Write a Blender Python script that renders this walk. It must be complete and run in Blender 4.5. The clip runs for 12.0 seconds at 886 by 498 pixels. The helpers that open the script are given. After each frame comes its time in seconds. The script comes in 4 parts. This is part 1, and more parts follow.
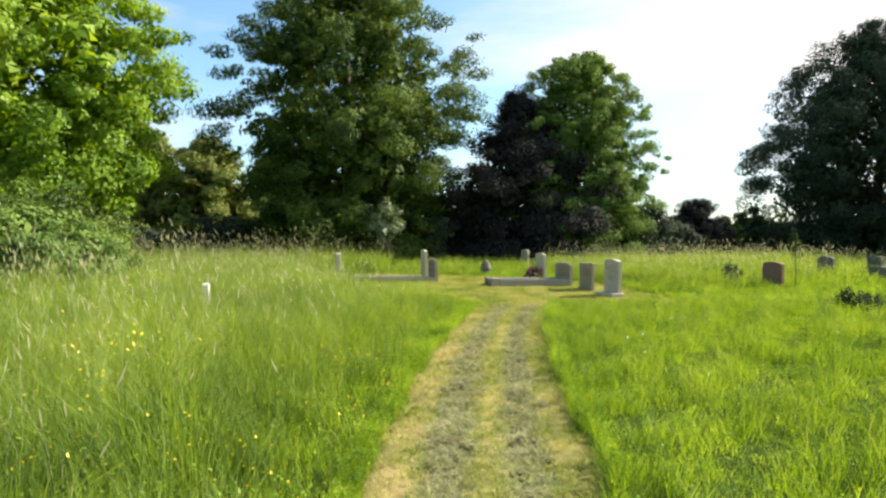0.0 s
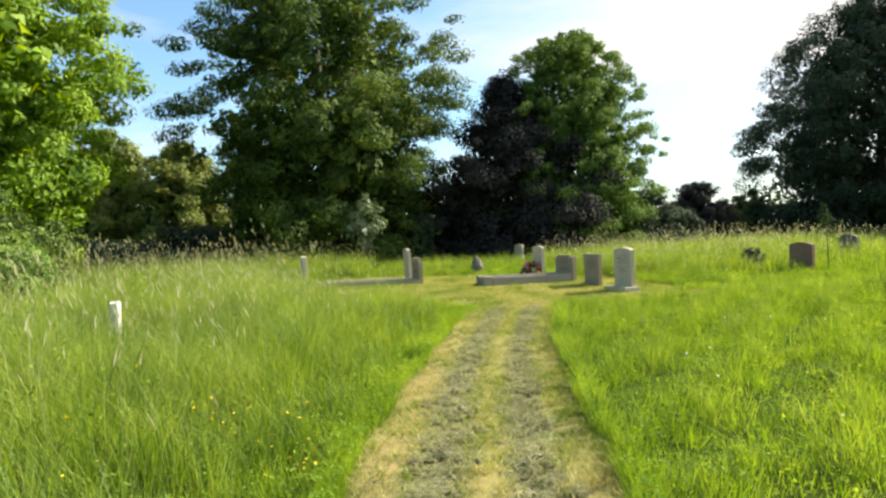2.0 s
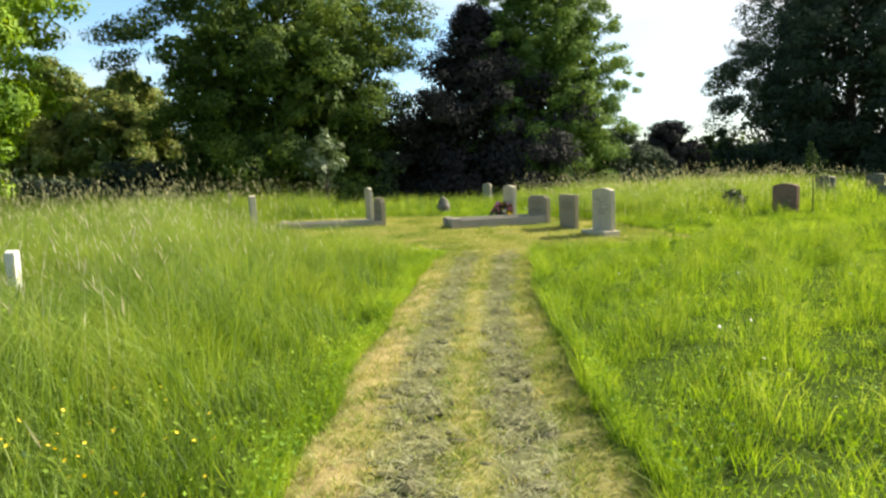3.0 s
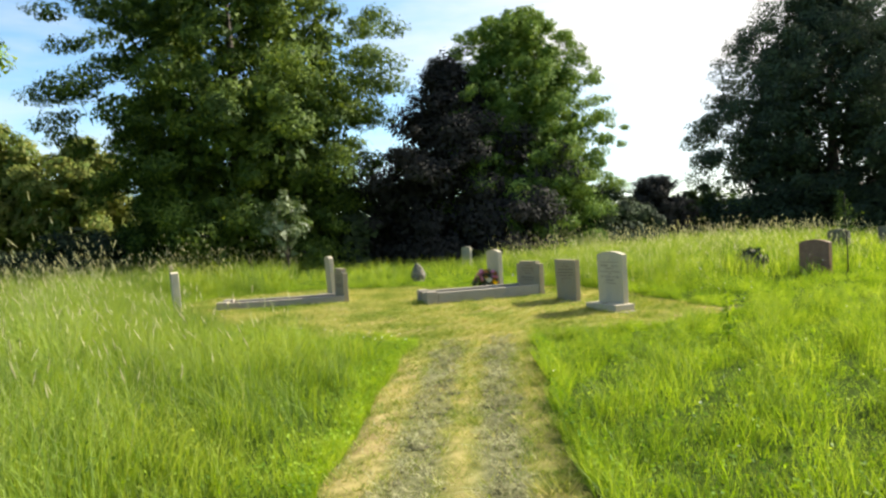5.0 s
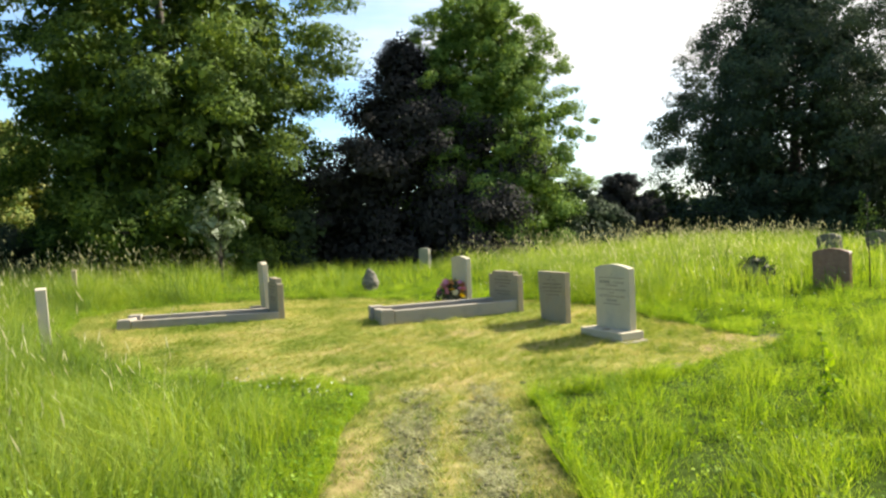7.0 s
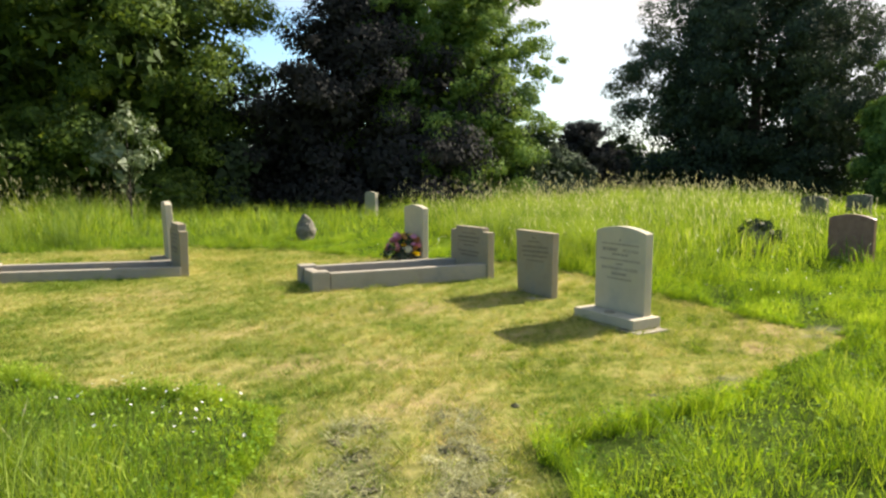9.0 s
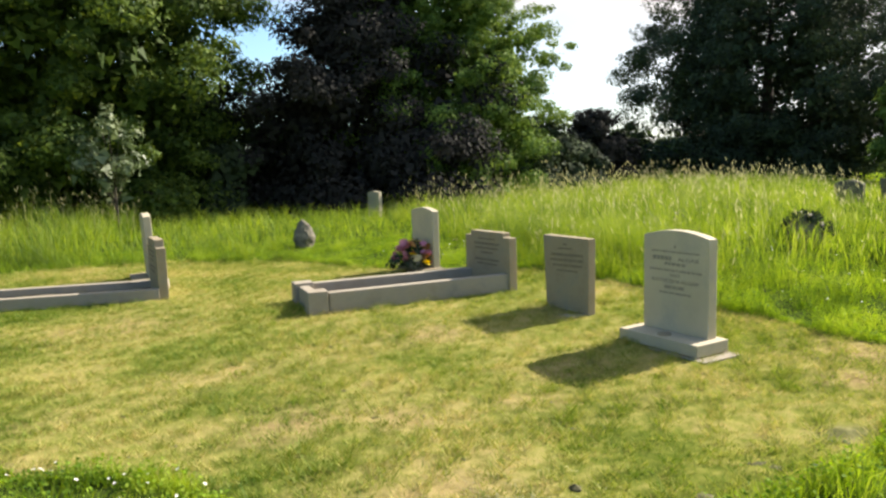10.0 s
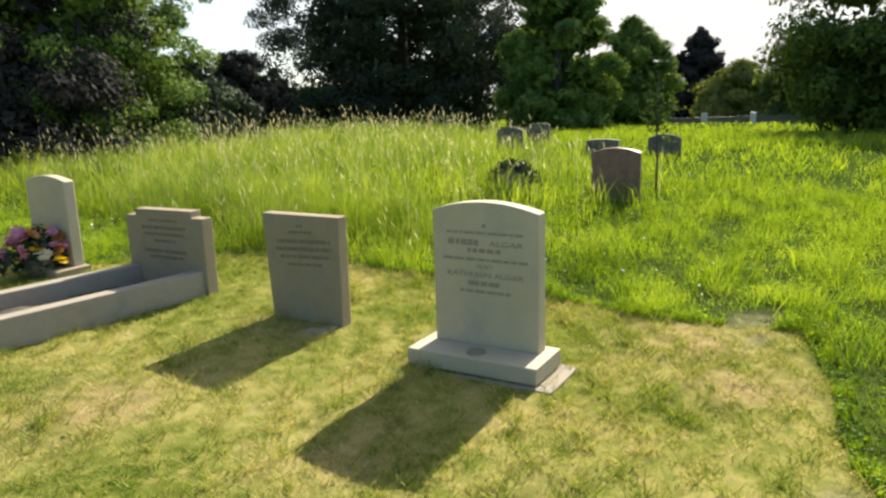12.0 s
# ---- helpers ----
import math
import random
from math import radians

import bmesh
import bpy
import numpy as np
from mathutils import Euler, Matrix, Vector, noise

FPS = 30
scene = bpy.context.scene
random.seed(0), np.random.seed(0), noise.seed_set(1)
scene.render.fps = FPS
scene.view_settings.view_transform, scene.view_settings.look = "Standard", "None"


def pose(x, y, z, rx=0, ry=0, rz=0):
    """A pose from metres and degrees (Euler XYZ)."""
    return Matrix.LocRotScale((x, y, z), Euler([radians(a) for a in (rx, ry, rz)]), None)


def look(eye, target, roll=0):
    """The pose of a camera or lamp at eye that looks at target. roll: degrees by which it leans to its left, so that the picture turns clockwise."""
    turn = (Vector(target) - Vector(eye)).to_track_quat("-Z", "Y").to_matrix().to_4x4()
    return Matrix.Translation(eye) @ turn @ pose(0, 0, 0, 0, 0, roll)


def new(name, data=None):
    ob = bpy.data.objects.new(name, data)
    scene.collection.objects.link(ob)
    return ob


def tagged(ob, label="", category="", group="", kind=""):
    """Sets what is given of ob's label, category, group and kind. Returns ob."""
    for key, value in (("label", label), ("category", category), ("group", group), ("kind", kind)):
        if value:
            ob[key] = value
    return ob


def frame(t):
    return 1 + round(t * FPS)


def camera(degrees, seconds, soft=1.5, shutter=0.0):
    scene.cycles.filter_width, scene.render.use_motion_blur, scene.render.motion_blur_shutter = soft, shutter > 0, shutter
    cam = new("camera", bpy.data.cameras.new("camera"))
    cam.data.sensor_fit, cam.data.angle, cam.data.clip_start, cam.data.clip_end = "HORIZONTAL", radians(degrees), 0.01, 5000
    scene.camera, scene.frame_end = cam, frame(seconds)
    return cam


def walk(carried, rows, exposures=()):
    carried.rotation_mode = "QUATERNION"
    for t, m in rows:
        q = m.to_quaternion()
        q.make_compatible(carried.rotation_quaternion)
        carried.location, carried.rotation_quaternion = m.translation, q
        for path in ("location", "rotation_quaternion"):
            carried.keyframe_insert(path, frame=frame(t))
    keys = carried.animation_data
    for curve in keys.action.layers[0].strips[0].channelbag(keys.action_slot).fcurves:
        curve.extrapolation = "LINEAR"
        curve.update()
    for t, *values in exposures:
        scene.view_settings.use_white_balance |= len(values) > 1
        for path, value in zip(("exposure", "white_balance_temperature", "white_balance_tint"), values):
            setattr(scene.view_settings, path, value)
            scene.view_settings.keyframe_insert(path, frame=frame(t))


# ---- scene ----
cam = camera(64.3, 12.0, soft=2.5)
METRES, EYE, TILT, LEAN, TURN = 15.8, 1.5, 0.0, 0.0, -2.3
ROWS = [
    (0.0, 0.0, 0.0, 0.0, 0.01, -1.26, -0.5),
    (0.5, 0.0094, 0.0376, -0.0014, 1.99, 1.65, -0.24),
    (1.0, 0.0095, 0.0798, -0.005, 1.79, 1.26, -0.69),
    (1.5, 0.0136, 0.1246, -0.0097, -0.88, -1.42, 0.37),
    (2.0, 0.0126, 0.1664, -0.0108, -0.74, -1.19, 2.33),
    (2.5, 0.013, 0.2085, -0.0123, -2.42, -6.49, 2.16),
    (4.5, 0.0247, 0.3878, -0.0076, -4.98, -2.82, 2.47),
    (5.0, 0.0319, 0.4319, -0.0093, -5.45, -1.34, 3.32),
    (5.5, 0.0329, 0.4754, -0.0088, -0.64, -0.8, 1.01),
    (6.0, 0.0385, 0.5165, -0.0051, -4.5, -1.27, 2.79),
    (6.5, 0.0444, 0.5566, -0.0014, -4.01, -0.89, 1.56),
    (7.0, 0.0428, 0.5974, -0.0006, -9.24, -1.88, 2.62),
    (9.0, 0.0629, 0.7563, -0.0033, -13.5, -6.46, -0.03),
    (9.5, 0.0675, 0.7938, -0.0006, -17.57, -6.54, 1.66),
    (10.0, 0.0748, 0.8335, -0.0004, -13.25, -6.92, 1.87),
    (10.5, 0.0774, 0.876, -0.0018, -16.12, -6.51, 2.16),
    (11.0, 0.0897, 0.9173, -0.0036, -27.89, -7.74, 5.03),
    (11.5, 0.0956, 0.9547, -0.0037, -41.28, -10.41, 2.22),
    (12.0, 0.098, 0.9881, -0.0032, -42.04, -11.85, 1.75),
]
walk(cam, [(t, pose(0, 0, EYE, TILT, LEAN, TURN) @ pose(METRES * x, METRES * y, METRES * z, 90 + pitch, roll, yaw)) for t, x, y, z, yaw, pitch, roll in ROWS],
     exposures=((0.0, 1.46, 6900, 9), (4.5, 1.46, 6900, 9), (6.5, 1.6, 6900, 9), (9.0, 1.42, 7000, 11), (12.0, 1.34, 7000, 12)))


# ---- light ----
SUN_DIR = Vector((0.957 * math.cos(radians(34.0)), 0.29 * math.cos(radians(34.0)), math.sin(radians(34.0)))).normalized()
sun = new("sun", bpy.data.lights.new("sun", "SUN"))
sun.data.energy, sun.data.angle, sun.data.color = 5.0, radians(0.55), (1.0, 0.95, 0.86)
sun.matrix_world = look(SUN_DIR * 60, (0, 0, 0))


def sky_world():
    w = bpy.data.worlds.new("summer_sky")
    scene.world = w
    w.use_nodes = True
    nt = w.node_tree
    nt.nodes.clear()
    n = nt.nodes.new
    out, bg, sky = n("ShaderNodeOutputWorld"), n("ShaderNodeBackground"), n("ShaderNodeTexSky")
    sky.sky_type, sky.sun_disc = "NISHITA", False
    sky.sun_elevation, sky.sun_rotation = radians(34.0), math.atan2(0.957, 0.29)
    sky.air_density, sky.dust_density, sky.ozone_density = 1.0, 0.8, 2.5
    bg.inputs["Strength"].default_value = 0.044
    co, mp, nz, rp, mx = n("ShaderNodeTexCoord"), n("ShaderNodeMapping"), n("ShaderNodeTexNoise"), n("ShaderNodeValToRGB"), n("ShaderNodeMix")
    mp.inputs["Scale"].default_value = (1.1, 1.1, 4.2)
    mp.inputs["Location"].default_value = (2.3, 0.4, 0.2)
    nz.inputs["Scale"].default_value, nz.inputs["Detail"].default_value, nz.inputs["Roughness"].default_value = 2.0, 6, 0.55
    rp.color_ramp.elements[0].position, rp.color_ramp.elements[1].position = 0.5, 0.8
    rp.color_ramp.elements[1].color = (0.9, 0.9, 0.9, 1)
    # thin cirrus shines brighter and denser towards the sun
    dot, glow, both = n("ShaderNodeVectorMath"), n("ShaderNodeMapRange"), n("ShaderNodeMath")
    dot.operation, both.operation, both.use_clamp = "DOT_PRODUCT", "ADD", True
    dot.inputs[1].default_value = SUN_DIR
    glow.interpolation_type = "SMOOTHSTEP"
    glow.inputs["From Min"].default_value, glow.inputs["From Max"].default_value = 0.36, 0.8
    glow.inputs["To Max"].default_value = 0.9
    mx.data_type = "RGBA"
    mx.inputs["B"].default_value = (9.2, 9.3, 9.5, 1)
    k = nt.links.new
    k(co.outputs["Generated"], mp.inputs["Vector"])
    k(mp.outputs["Vector"], nz.inputs["Vector"])
    k(nz.outputs["Fac"], rp.inputs["Fac"])
    k(co.outputs["Generated"], dot.inputs[0])
    k(dot.outputs["Value"], glow.inputs["Value"])
    k(rp.outputs["Color"], both.inputs[0])
    k(glow.outputs["Result"], both.inputs[1])
    k(both.outputs[0], mx.inputs["Factor"])
    gain = n("ShaderNodeVectorMath")
    gain.operation = "MULTIPLY"
    gain.inputs[1].default_value = (1.75, 2.1, 2.2)
    k(sky.outputs["Color"], gain.inputs[0])
    k(gain.outputs["Vector"], mx.inputs["A"])
    k(mx.outputs["Result"], bg.inputs["Color"])
    k(bg.outputs["Background"], out.inputs["Surface"])


sky_world()


# ---- plan ----
PATH_LEFT = ((-12, -1.6), (0, -0.62), (4.07, -0.3), (5.7, -0.14), (8.0, 0.12), (8.9, 0.27), (11.9, 0.8), (15.0, 1.36), (16.6, 1.75))
PATH_RIGHT = ((-12, -0.3), (0, 0.6), (4.05, 1.08), (6.5, 1.38), (9.7, 1.8), (11.3, 2.08), (12.8, 2.42), (14.5, 2.8), (16.0, 3.15))
LAWN_EDGE = ((1.75, 16.5), (0.86, 17.2), (0.3, 17.45), (-0.6, 18.1), (-1.8, 19.6), (-2.8, 22.0), (-3.1, 24.3), (-2.5, 25.3), (-1.35, 25.5),
             (0.65, 25.4), (2.37, 24.6), (3.5, 23.2), (4.6, 22.5), (5.5, 22.2), (5.95, 21.1), (6.4, 19.0), (6.65, 17.8), (6.9, 17.1),
             (6.3, 16.75), (5.6, 16.5), (5.1, 16.2), (4.7, 16.0), (3.9, 15.75), (3.0, 15.4))


def inside(px, py, ring):
    """Which of the points lie inside the ring, and how far they are from its line."""
    hit = np.zeros(px.shape, bool)
    near = np.full(px.shape, 1e9)
    for (x0, y0), (x1, y1) in zip(ring, ring[1:] + ring[:1]):
        cross = ((y0 > py) != (y1 > py)) & (px < (x1 - x0) * (py - y0) / (y1 - y0 + 1e-12) + x0)
        hit ^= cross
        s = np.clip(((px - x0) * (x1 - x0) + (py - y0) * (y1 - y0)) / ((x1 - x0) ** 2 + (y1 - y0) ** 2), 0, 1)
        near = np.minimum(near, np.hypot(px - x0 - s * (x1 - x0), py - y0 - s * (y1 - y0)))
    return hit, near


def waves(px, py, scale, seed):
    """A cheap smooth field of about -1 to 1 over the plan."""
    rng = np.random.RandomState(seed)
    total = 0
    for octave in range(4):
        f = 2 ** octave / scale
        for _ in range(3):
            a, p = rng.uniform(0, 2 * np.pi, 2)
            total = total + 0.6 ** octave * np.sin((px * np.cos(a) + py * np.sin(a)) * f * 2.2 + p)
    return total / 4.2


def path_sides(py):
    left = np.interp(py, [p[0] for p in PATH_LEFT], [p[1] for p in PATH_LEFT])
    right = np.interp(py, [p[0] for p in PATH_RIGHT], [p[1] for p in PATH_RIGHT])
    return left, right


def zones(px, py):
    """How far a place lies inside the mown parts (negative: metres outside), and across the path from 0 to 1."""
    left, right = path_sides(py)
    wob = 0.05 * waves(px, py, 0.7, 5)
    on_path = np.where(py < 16.4, np.minimum(px - left, right - px), -9)
    hit, near = inside(px, py, LAWN_EDGE)
    lawn = np.where(hit, near, -near) + 0.09 * waves(px, py, 0.45, 6)
    return np.maximum(on_path, lawn) + wob, np.where(py < 16.2, (px - left) / (right - left), -1), lawn + wob


def height(px, py):
    """The lie of the land."""
    z = -0.13 * np.exp(-((py - 17.2) / 3.2) ** 2) * np.exp(-np.maximum(0, np.abs(px - 3) - 5) ** 2 / 20)
    return z - 0.028 * np.maximum(0, px - 20) + 0.03 * waves(px, py, 7, 3) * np.clip((np.abs(px - 2.5) - 5) / 4, 0, 1)


def bare(px, py):
    """Worn patches of bare soil at the lawn's edge."""
    out = np.zeros(np.shape(px))
    for bx, by, br in ((7.02, 17.45, 0.3), (6.65, 17.25, 0.16), (4.9, 16.25, 0.2)):
        out = np.maximum(out, np.exp(-(((px - bx) / br) ** 2 + ((py - by) / br * 1.7) ** 2) ** 2))
    return out


def dryness(px, py):
    """Where the lawn has yellowed or worn thin, from 0 to 1."""
    across = zones(px, py)[1]
    strips = 0.75 * ((across > 0) & (across < 0.2)) + 0.5 * np.exp(-((across - 0.525) / 0.06) ** 2) + 0.35 * ((across > 0.84) & (across < 1))
    out = np.maximum(0.3 * np.clip(1.3 * waves(px, py, 0.8, 61), 0, 1), strips * np.clip((16.2 - py) / 1.5, 0, 1) * np.clip(0.8 + 0.5 * waves(px, py, 0.4, 63), 0, 1))
    for bx, by, br in ((6.35, 17.6, 0.7), (5.9, 17.0, 0.5), (1.85, 17.55, 0.5), (2.6, 17.45, 0.4), (3.5, 17.45, 0.3), (3.2, 19.4, 0.6), (1.4, 18.85, 0.4), (2.5, 16.3, 0.5), (4.0, 18.0, 0.4), (0.3, 20.6, 0.7)):
        out = np.maximum(out, np.clip(0.95 * np.exp(-((px - bx) ** 2 + ((py - by) * 1.5) ** 2) / br ** 2), 0, 1) * np.clip(0.75 + 0.6 * waves(px, py, 0.22, 62), 0, 1))
    return out


def ruts(across):
    """The two wheel tracks across the path, from 0 to 1."""
    return np.maximum(np.exp(-((across - 0.335) / 0.125) ** 4), np.exp(-((across - 0.715) / 0.12) ** 4)) * (across >= 0)


def tussocks(px, py):
    """Tufts and hollows of the shorter grass, from 0 to 1."""
    wide = np.clip((px - 6.5) / 3, 0, 1)
    return np.clip(0.5 + 1.7 * waves(px, py, 0.32, 25) * (1 - 0.4 * wide) + 0.75 * wide * waves(px, py, 1.0, 26) + 0.25 * waves(px, py, 1.5, 27), 0, 1)


def lie(x, y):
    return float(height(np.array([x], float), np.array([y], float))[0])


# ---- materials ----
def links(nt, *pairs):
    for a, b in pairs:
        nt.links.new(a, b)


def start_material(name):
    m = bpy.data.materials.new(name)
    m.use_nodes = True
    m.node_tree.nodes.clear()
    return m, m.node_tree, m.node_tree.nodes.new


def ramp(n, stops):
    r = n("ShaderNodeValToRGB")
    while len(r.color_ramp.elements) < len(stops):
        r.color_ramp.elements.new(0.5)
    for e, (p, c) in zip(r.color_ramp.elements, stops):
        e.position, e.color = p, (*c, 1)
    return r


def noise_node(n, nt, scale, detail=4, rough=0.6, vector=None):
    z = n("ShaderNodeTexNoise")
    z.inputs["Scale"].default_value, z.inputs["Detail"].default_value, z.inputs["Roughness"].default_value = scale, detail, rough
    if vector is None:
        vector = n("ShaderNodeNewGeometry").outputs["Position"]
    nt.links.new(vector, z.inputs["Vector"])
    return z


def leaf_material(name, colours, patch=0.5, through_light=0.4, gloss=0.06, dry=None, fine=0.0):
    """Thin leaves and blades: colour by leaf and by patch, light shining through; dry: the tips' colour."""
    m, nt, n = start_material(name)
    geo = n("ShaderNodeNewGeometry")
    big = noise_node(n, nt, patch, 3, 0.6)
    add = n("ShaderNodeMath")
    add.operation = "MULTIPLY_ADD"
    add.inputs[1].default_value, add.inputs[2].default_value = 0.6, -0.1
    mixf = n("ShaderNodeMath")
    mixf.operation = "MULTIPLY_ADD"
    mixf.inputs[1].default_value = 0.6
    r = ramp(n, [(i / (len(colours) - 1), c) for i, c in enumerate(colours)])
    spread = n("ShaderNodeMapRange")
    spread.inputs["From Min"].default_value, spread.inputs["From Max"].default_value = 0.3, 0.7
    links(nt, (geo.outputs["Random Per Island"], add.inputs[0]), (big.outputs["Fac"], spread.inputs["Value"]), (spread.outputs["Result"], mixf.inputs[0]), (add.outputs[0], mixf.inputs[2]), (mixf.outputs[0], r.inputs["Fac"]))
    colour = r.outputs["Color"]
    if fine:
        small, level, total = noise_node(n, nt, fine, 3, 0.6), n("ShaderNodeMapRange"), n("ShaderNodeMath")
        level.inputs["From Min"].default_value, level.inputs["From Max"].default_value = 0.3, 0.7
        level.inputs["To Min"].default_value, level.inputs["To Max"].default_value = -0.3, 0.3
        total.operation = "ADD"
        links(nt, (small.outputs["Fac"], level.inputs["Value"]), (mixf.outputs[0], total.inputs[0]), (level.outputs["Result"], total.inputs[1]), (total.outputs[0], r.inputs["Fac"]))
    if dry:
        at, mx = n("ShaderNodeAttribute"), n("ShaderNodeMix")
        at.attribute_name, mx.data_type = "tip", "RGBA"
        mx.inputs["B"].default_value = (*dry, 1)
        links(nt, (at.outputs["Fac"], mx.inputs["Factor"]), (colour, mx.inputs["A"]))
        colour = mx.outputs["Result"]
    d, t, g = n("ShaderNodeBsdfDiffuse"), n("ShaderNodeBsdfTranslucent"), n("ShaderNodeBsdfGlossy")
    g.inputs["Roughness"].default_value = 0.55
    bright = n("ShaderNodeHueSaturation")
    bright.inputs["Hue"].default_value, bright.inputs["Saturation"].default_value, bright.inputs["Value"].default_value = 0.485, 1.1, 1.35
    a, b, out = n("ShaderNodeMixShader"), n("ShaderNodeMixShader"), n("ShaderNodeOutputMaterial")
    a.inputs["Fac"].default_value, b.inputs["Fac"].default_value = through_light, gloss
    links(nt, (colour, d.inputs["Color"]), (colour, bright.inputs["Color"]), (bright.outputs["Color"], t.inputs["Color"]),
          (d.outputs[0], a.inputs[1]), (t.outputs[0], a.inputs[2]), (a.outputs[0], b.inputs[1]), (g.outputs[0], b.inputs[2]), (b.outputs[0], out.inputs["Surface"]))
    return m


def rough_material(name, stops, scale, fine=60, bump=0.4, depth=0.01, rough=0.85, stain=None, stain_scale=3.0):
    """Stone, bark, soil: colour by a coarse and a fine noise, with a relief; stain: a second colour in blotches."""
    m, nt, n = start_material(name)
    big, small = noise_node(n, nt, scale, 5, 0.65), noise_node(n, nt, fine, 3, 0.7)
    mx = n("ShaderNodeMath")
    mx.operation = "MULTIPLY_ADD"
    mx.inputs[1].default_value = 0.4
    half = n("ShaderNodeMath")
    half.operation = "MULTIPLY"
    half.inputs[1].default_value = 0.6
    r = ramp(n, stops)
    links(nt, (big.outputs["Fac"], half.inputs[0]), (small.outputs["Fac"], mx.inputs[0]), (half.outputs[0], mx.inputs[2]), (mx.outputs[0], r.inputs["Fac"]))
    colour = r.outputs["Color"]
    if stain:
        st = noise_node(n, nt, stain_scale, 6, 0.7)
        sr = ramp(n, [(0.5, (0, 0, 0)), (0.68, (0.7, 0.7, 0.7))])
        mc = n("ShaderNodeMix")
        mc.data_type = "RGBA"
        mc.inputs["B"].default_value = (*stain, 1)
        links(nt, (st.outputs["Fac"], sr.inputs["Fac"]), (sr.outputs["Color"], mc.inputs["Factor"]), (colour, mc.inputs["A"]))
        colour = mc.outputs["Result"]
    p, bp, out = n("ShaderNodeBsdfPrincipled"), n("ShaderNodeBump"), n("ShaderNodeOutputMaterial")
    p.inputs["Roughness"].default_value = rough
    p.inputs["Specular IOR Level"].default_value = 0.3
    bp.inputs["Strength"].default_value, bp.inputs["Distance"].default_value = bump, depth
    links(nt, (colour, p.inputs["Base Color"]), (mx.outputs[0], bp.inputs["Height"]), (bp.outputs[0], p.inputs["Normal"]), (p.outputs[0], out.inputs["Surface"]))
    return m


def ground_material():
    """Soil and thatch under the grass: meadow, mown lawn and worn ruts, blended by the plan's masks."""
    m, nt, n = start_material("ground_turf")
    at_mown, at_rut, at_dry = n("ShaderNodeAttribute"), n("ShaderNodeAttribute"), n("ShaderNodeAttribute")
    at_mown.attribute_name, at_rut.attribute_name, at_dry.attribute_name = "mown", "rut", "dry"
    straw, tan = ramp(n, [(0.36, (0.14, 0.1, 0.045)), (0.48, (0.27, 0.2, 0.095)), (0.62, (0.37, 0.29, 0.14))]), n("ShaderNodeMix")
    tan.data_type = "RGBA"
    wide, mid, fine = noise_node(n, nt, 0.9, 4, 0.6), noise_node(n, nt, 9, 4, 0.7), noise_node(n, nt, 70, 3, 0.7)
    meadow = ramp(n, [(0.3, (0.022, 0.036, 0.008)), (0.7, (0.06, 0.09, 0.018))])
    lawn = ramp(n, [(0.36, (0.06, 0.09, 0.014)), (0.46, (0.13, 0.15, 0.03)), (0.54, (0.23, 0.22, 0.065)), (0.64, (0.3, 0.25, 0.1))])
    rut = ramp(n, [(0.3, (0.035, 0.032, 0.018)), (0.48, (0.1, 0.1, 0.052)), (0.62, (0.22, 0.22, 0.115)), (0.8, (0.31, 0.3, 0.165))])
    f1, f2 = n("ShaderNodeMath"), n("ShaderNodeMath")
    for f, w in ((f1, 0.45), (f2, 0.55)):
        f.operation = "MULTIPLY_ADD"
        f.inputs[1].default_value = w
    half = n("ShaderNodeMath")
    half.operation = "MULTIPLY"
    half.inputs[1].default_value = 0.55
    half2 = n("ShaderNodeMath")
    half2.operation = "MULTIPLY"
    half2.inputs[1].default_value = 0.45
    a, b = n("ShaderNodeMix"), n("ShaderNodeMix")
    a.data_type = b.data_type = "RGBA"
    p, bp, out = n("ShaderNodeBsdfPrincipled"), n("ShaderNodeBump"), n("ShaderNodeOutputMaterial")
    p.inputs["Roughness"].default_value, p.inputs["Specular IOR Level"].default_value = 1.0, 0.0
    bp.inputs["Strength"].default_value, bp.inputs["Distance"].default_value = 0.7, 0.02
    links(nt, (wide.outputs["Fac"], half.inputs[0]), (mid.outputs["Fac"], f1.inputs[0]), (half.outputs[0], f1.inputs[2]), (f1.outputs[0], lawn.inputs["Fac"]),
          (mid.outputs["Fac"], meadow.inputs["Fac"]), (fine.outputs["Fac"], half2.inputs[0]), (mid.outputs["Fac"], f2.inputs[0]), (half2.outputs[0], f2.inputs[2]), (f2.outputs[0], rut.inputs["Fac"]),
          (at_mown.outputs["Fac"], a.inputs["Factor"]), (meadow.outputs["Color"], a.inputs["A"]), (f2.outputs[0], straw.inputs["Fac"]), (at_dry.outputs["Fac"], tan.inputs["Factor"]),
          (lawn.outputs["Color"], tan.inputs["A"]), (straw.outputs["Color"], tan.inputs["B"]), (tan.outputs["Result"], a.inputs["B"]),
          (at_rut.outputs["Fac"], b.inputs["Factor"]), (a.outputs["Result"], b.inputs["A"]), (rut.outputs["Color"], b.inputs["B"]), (b.outputs["Result"], p.inputs["Base Color"]),
          (f2.outputs[0], bp.inputs["Height"]), (bp.outputs[0], p.inputs["Normal"]), (p.outputs[0], out.inputs["Surface"]))
    return m


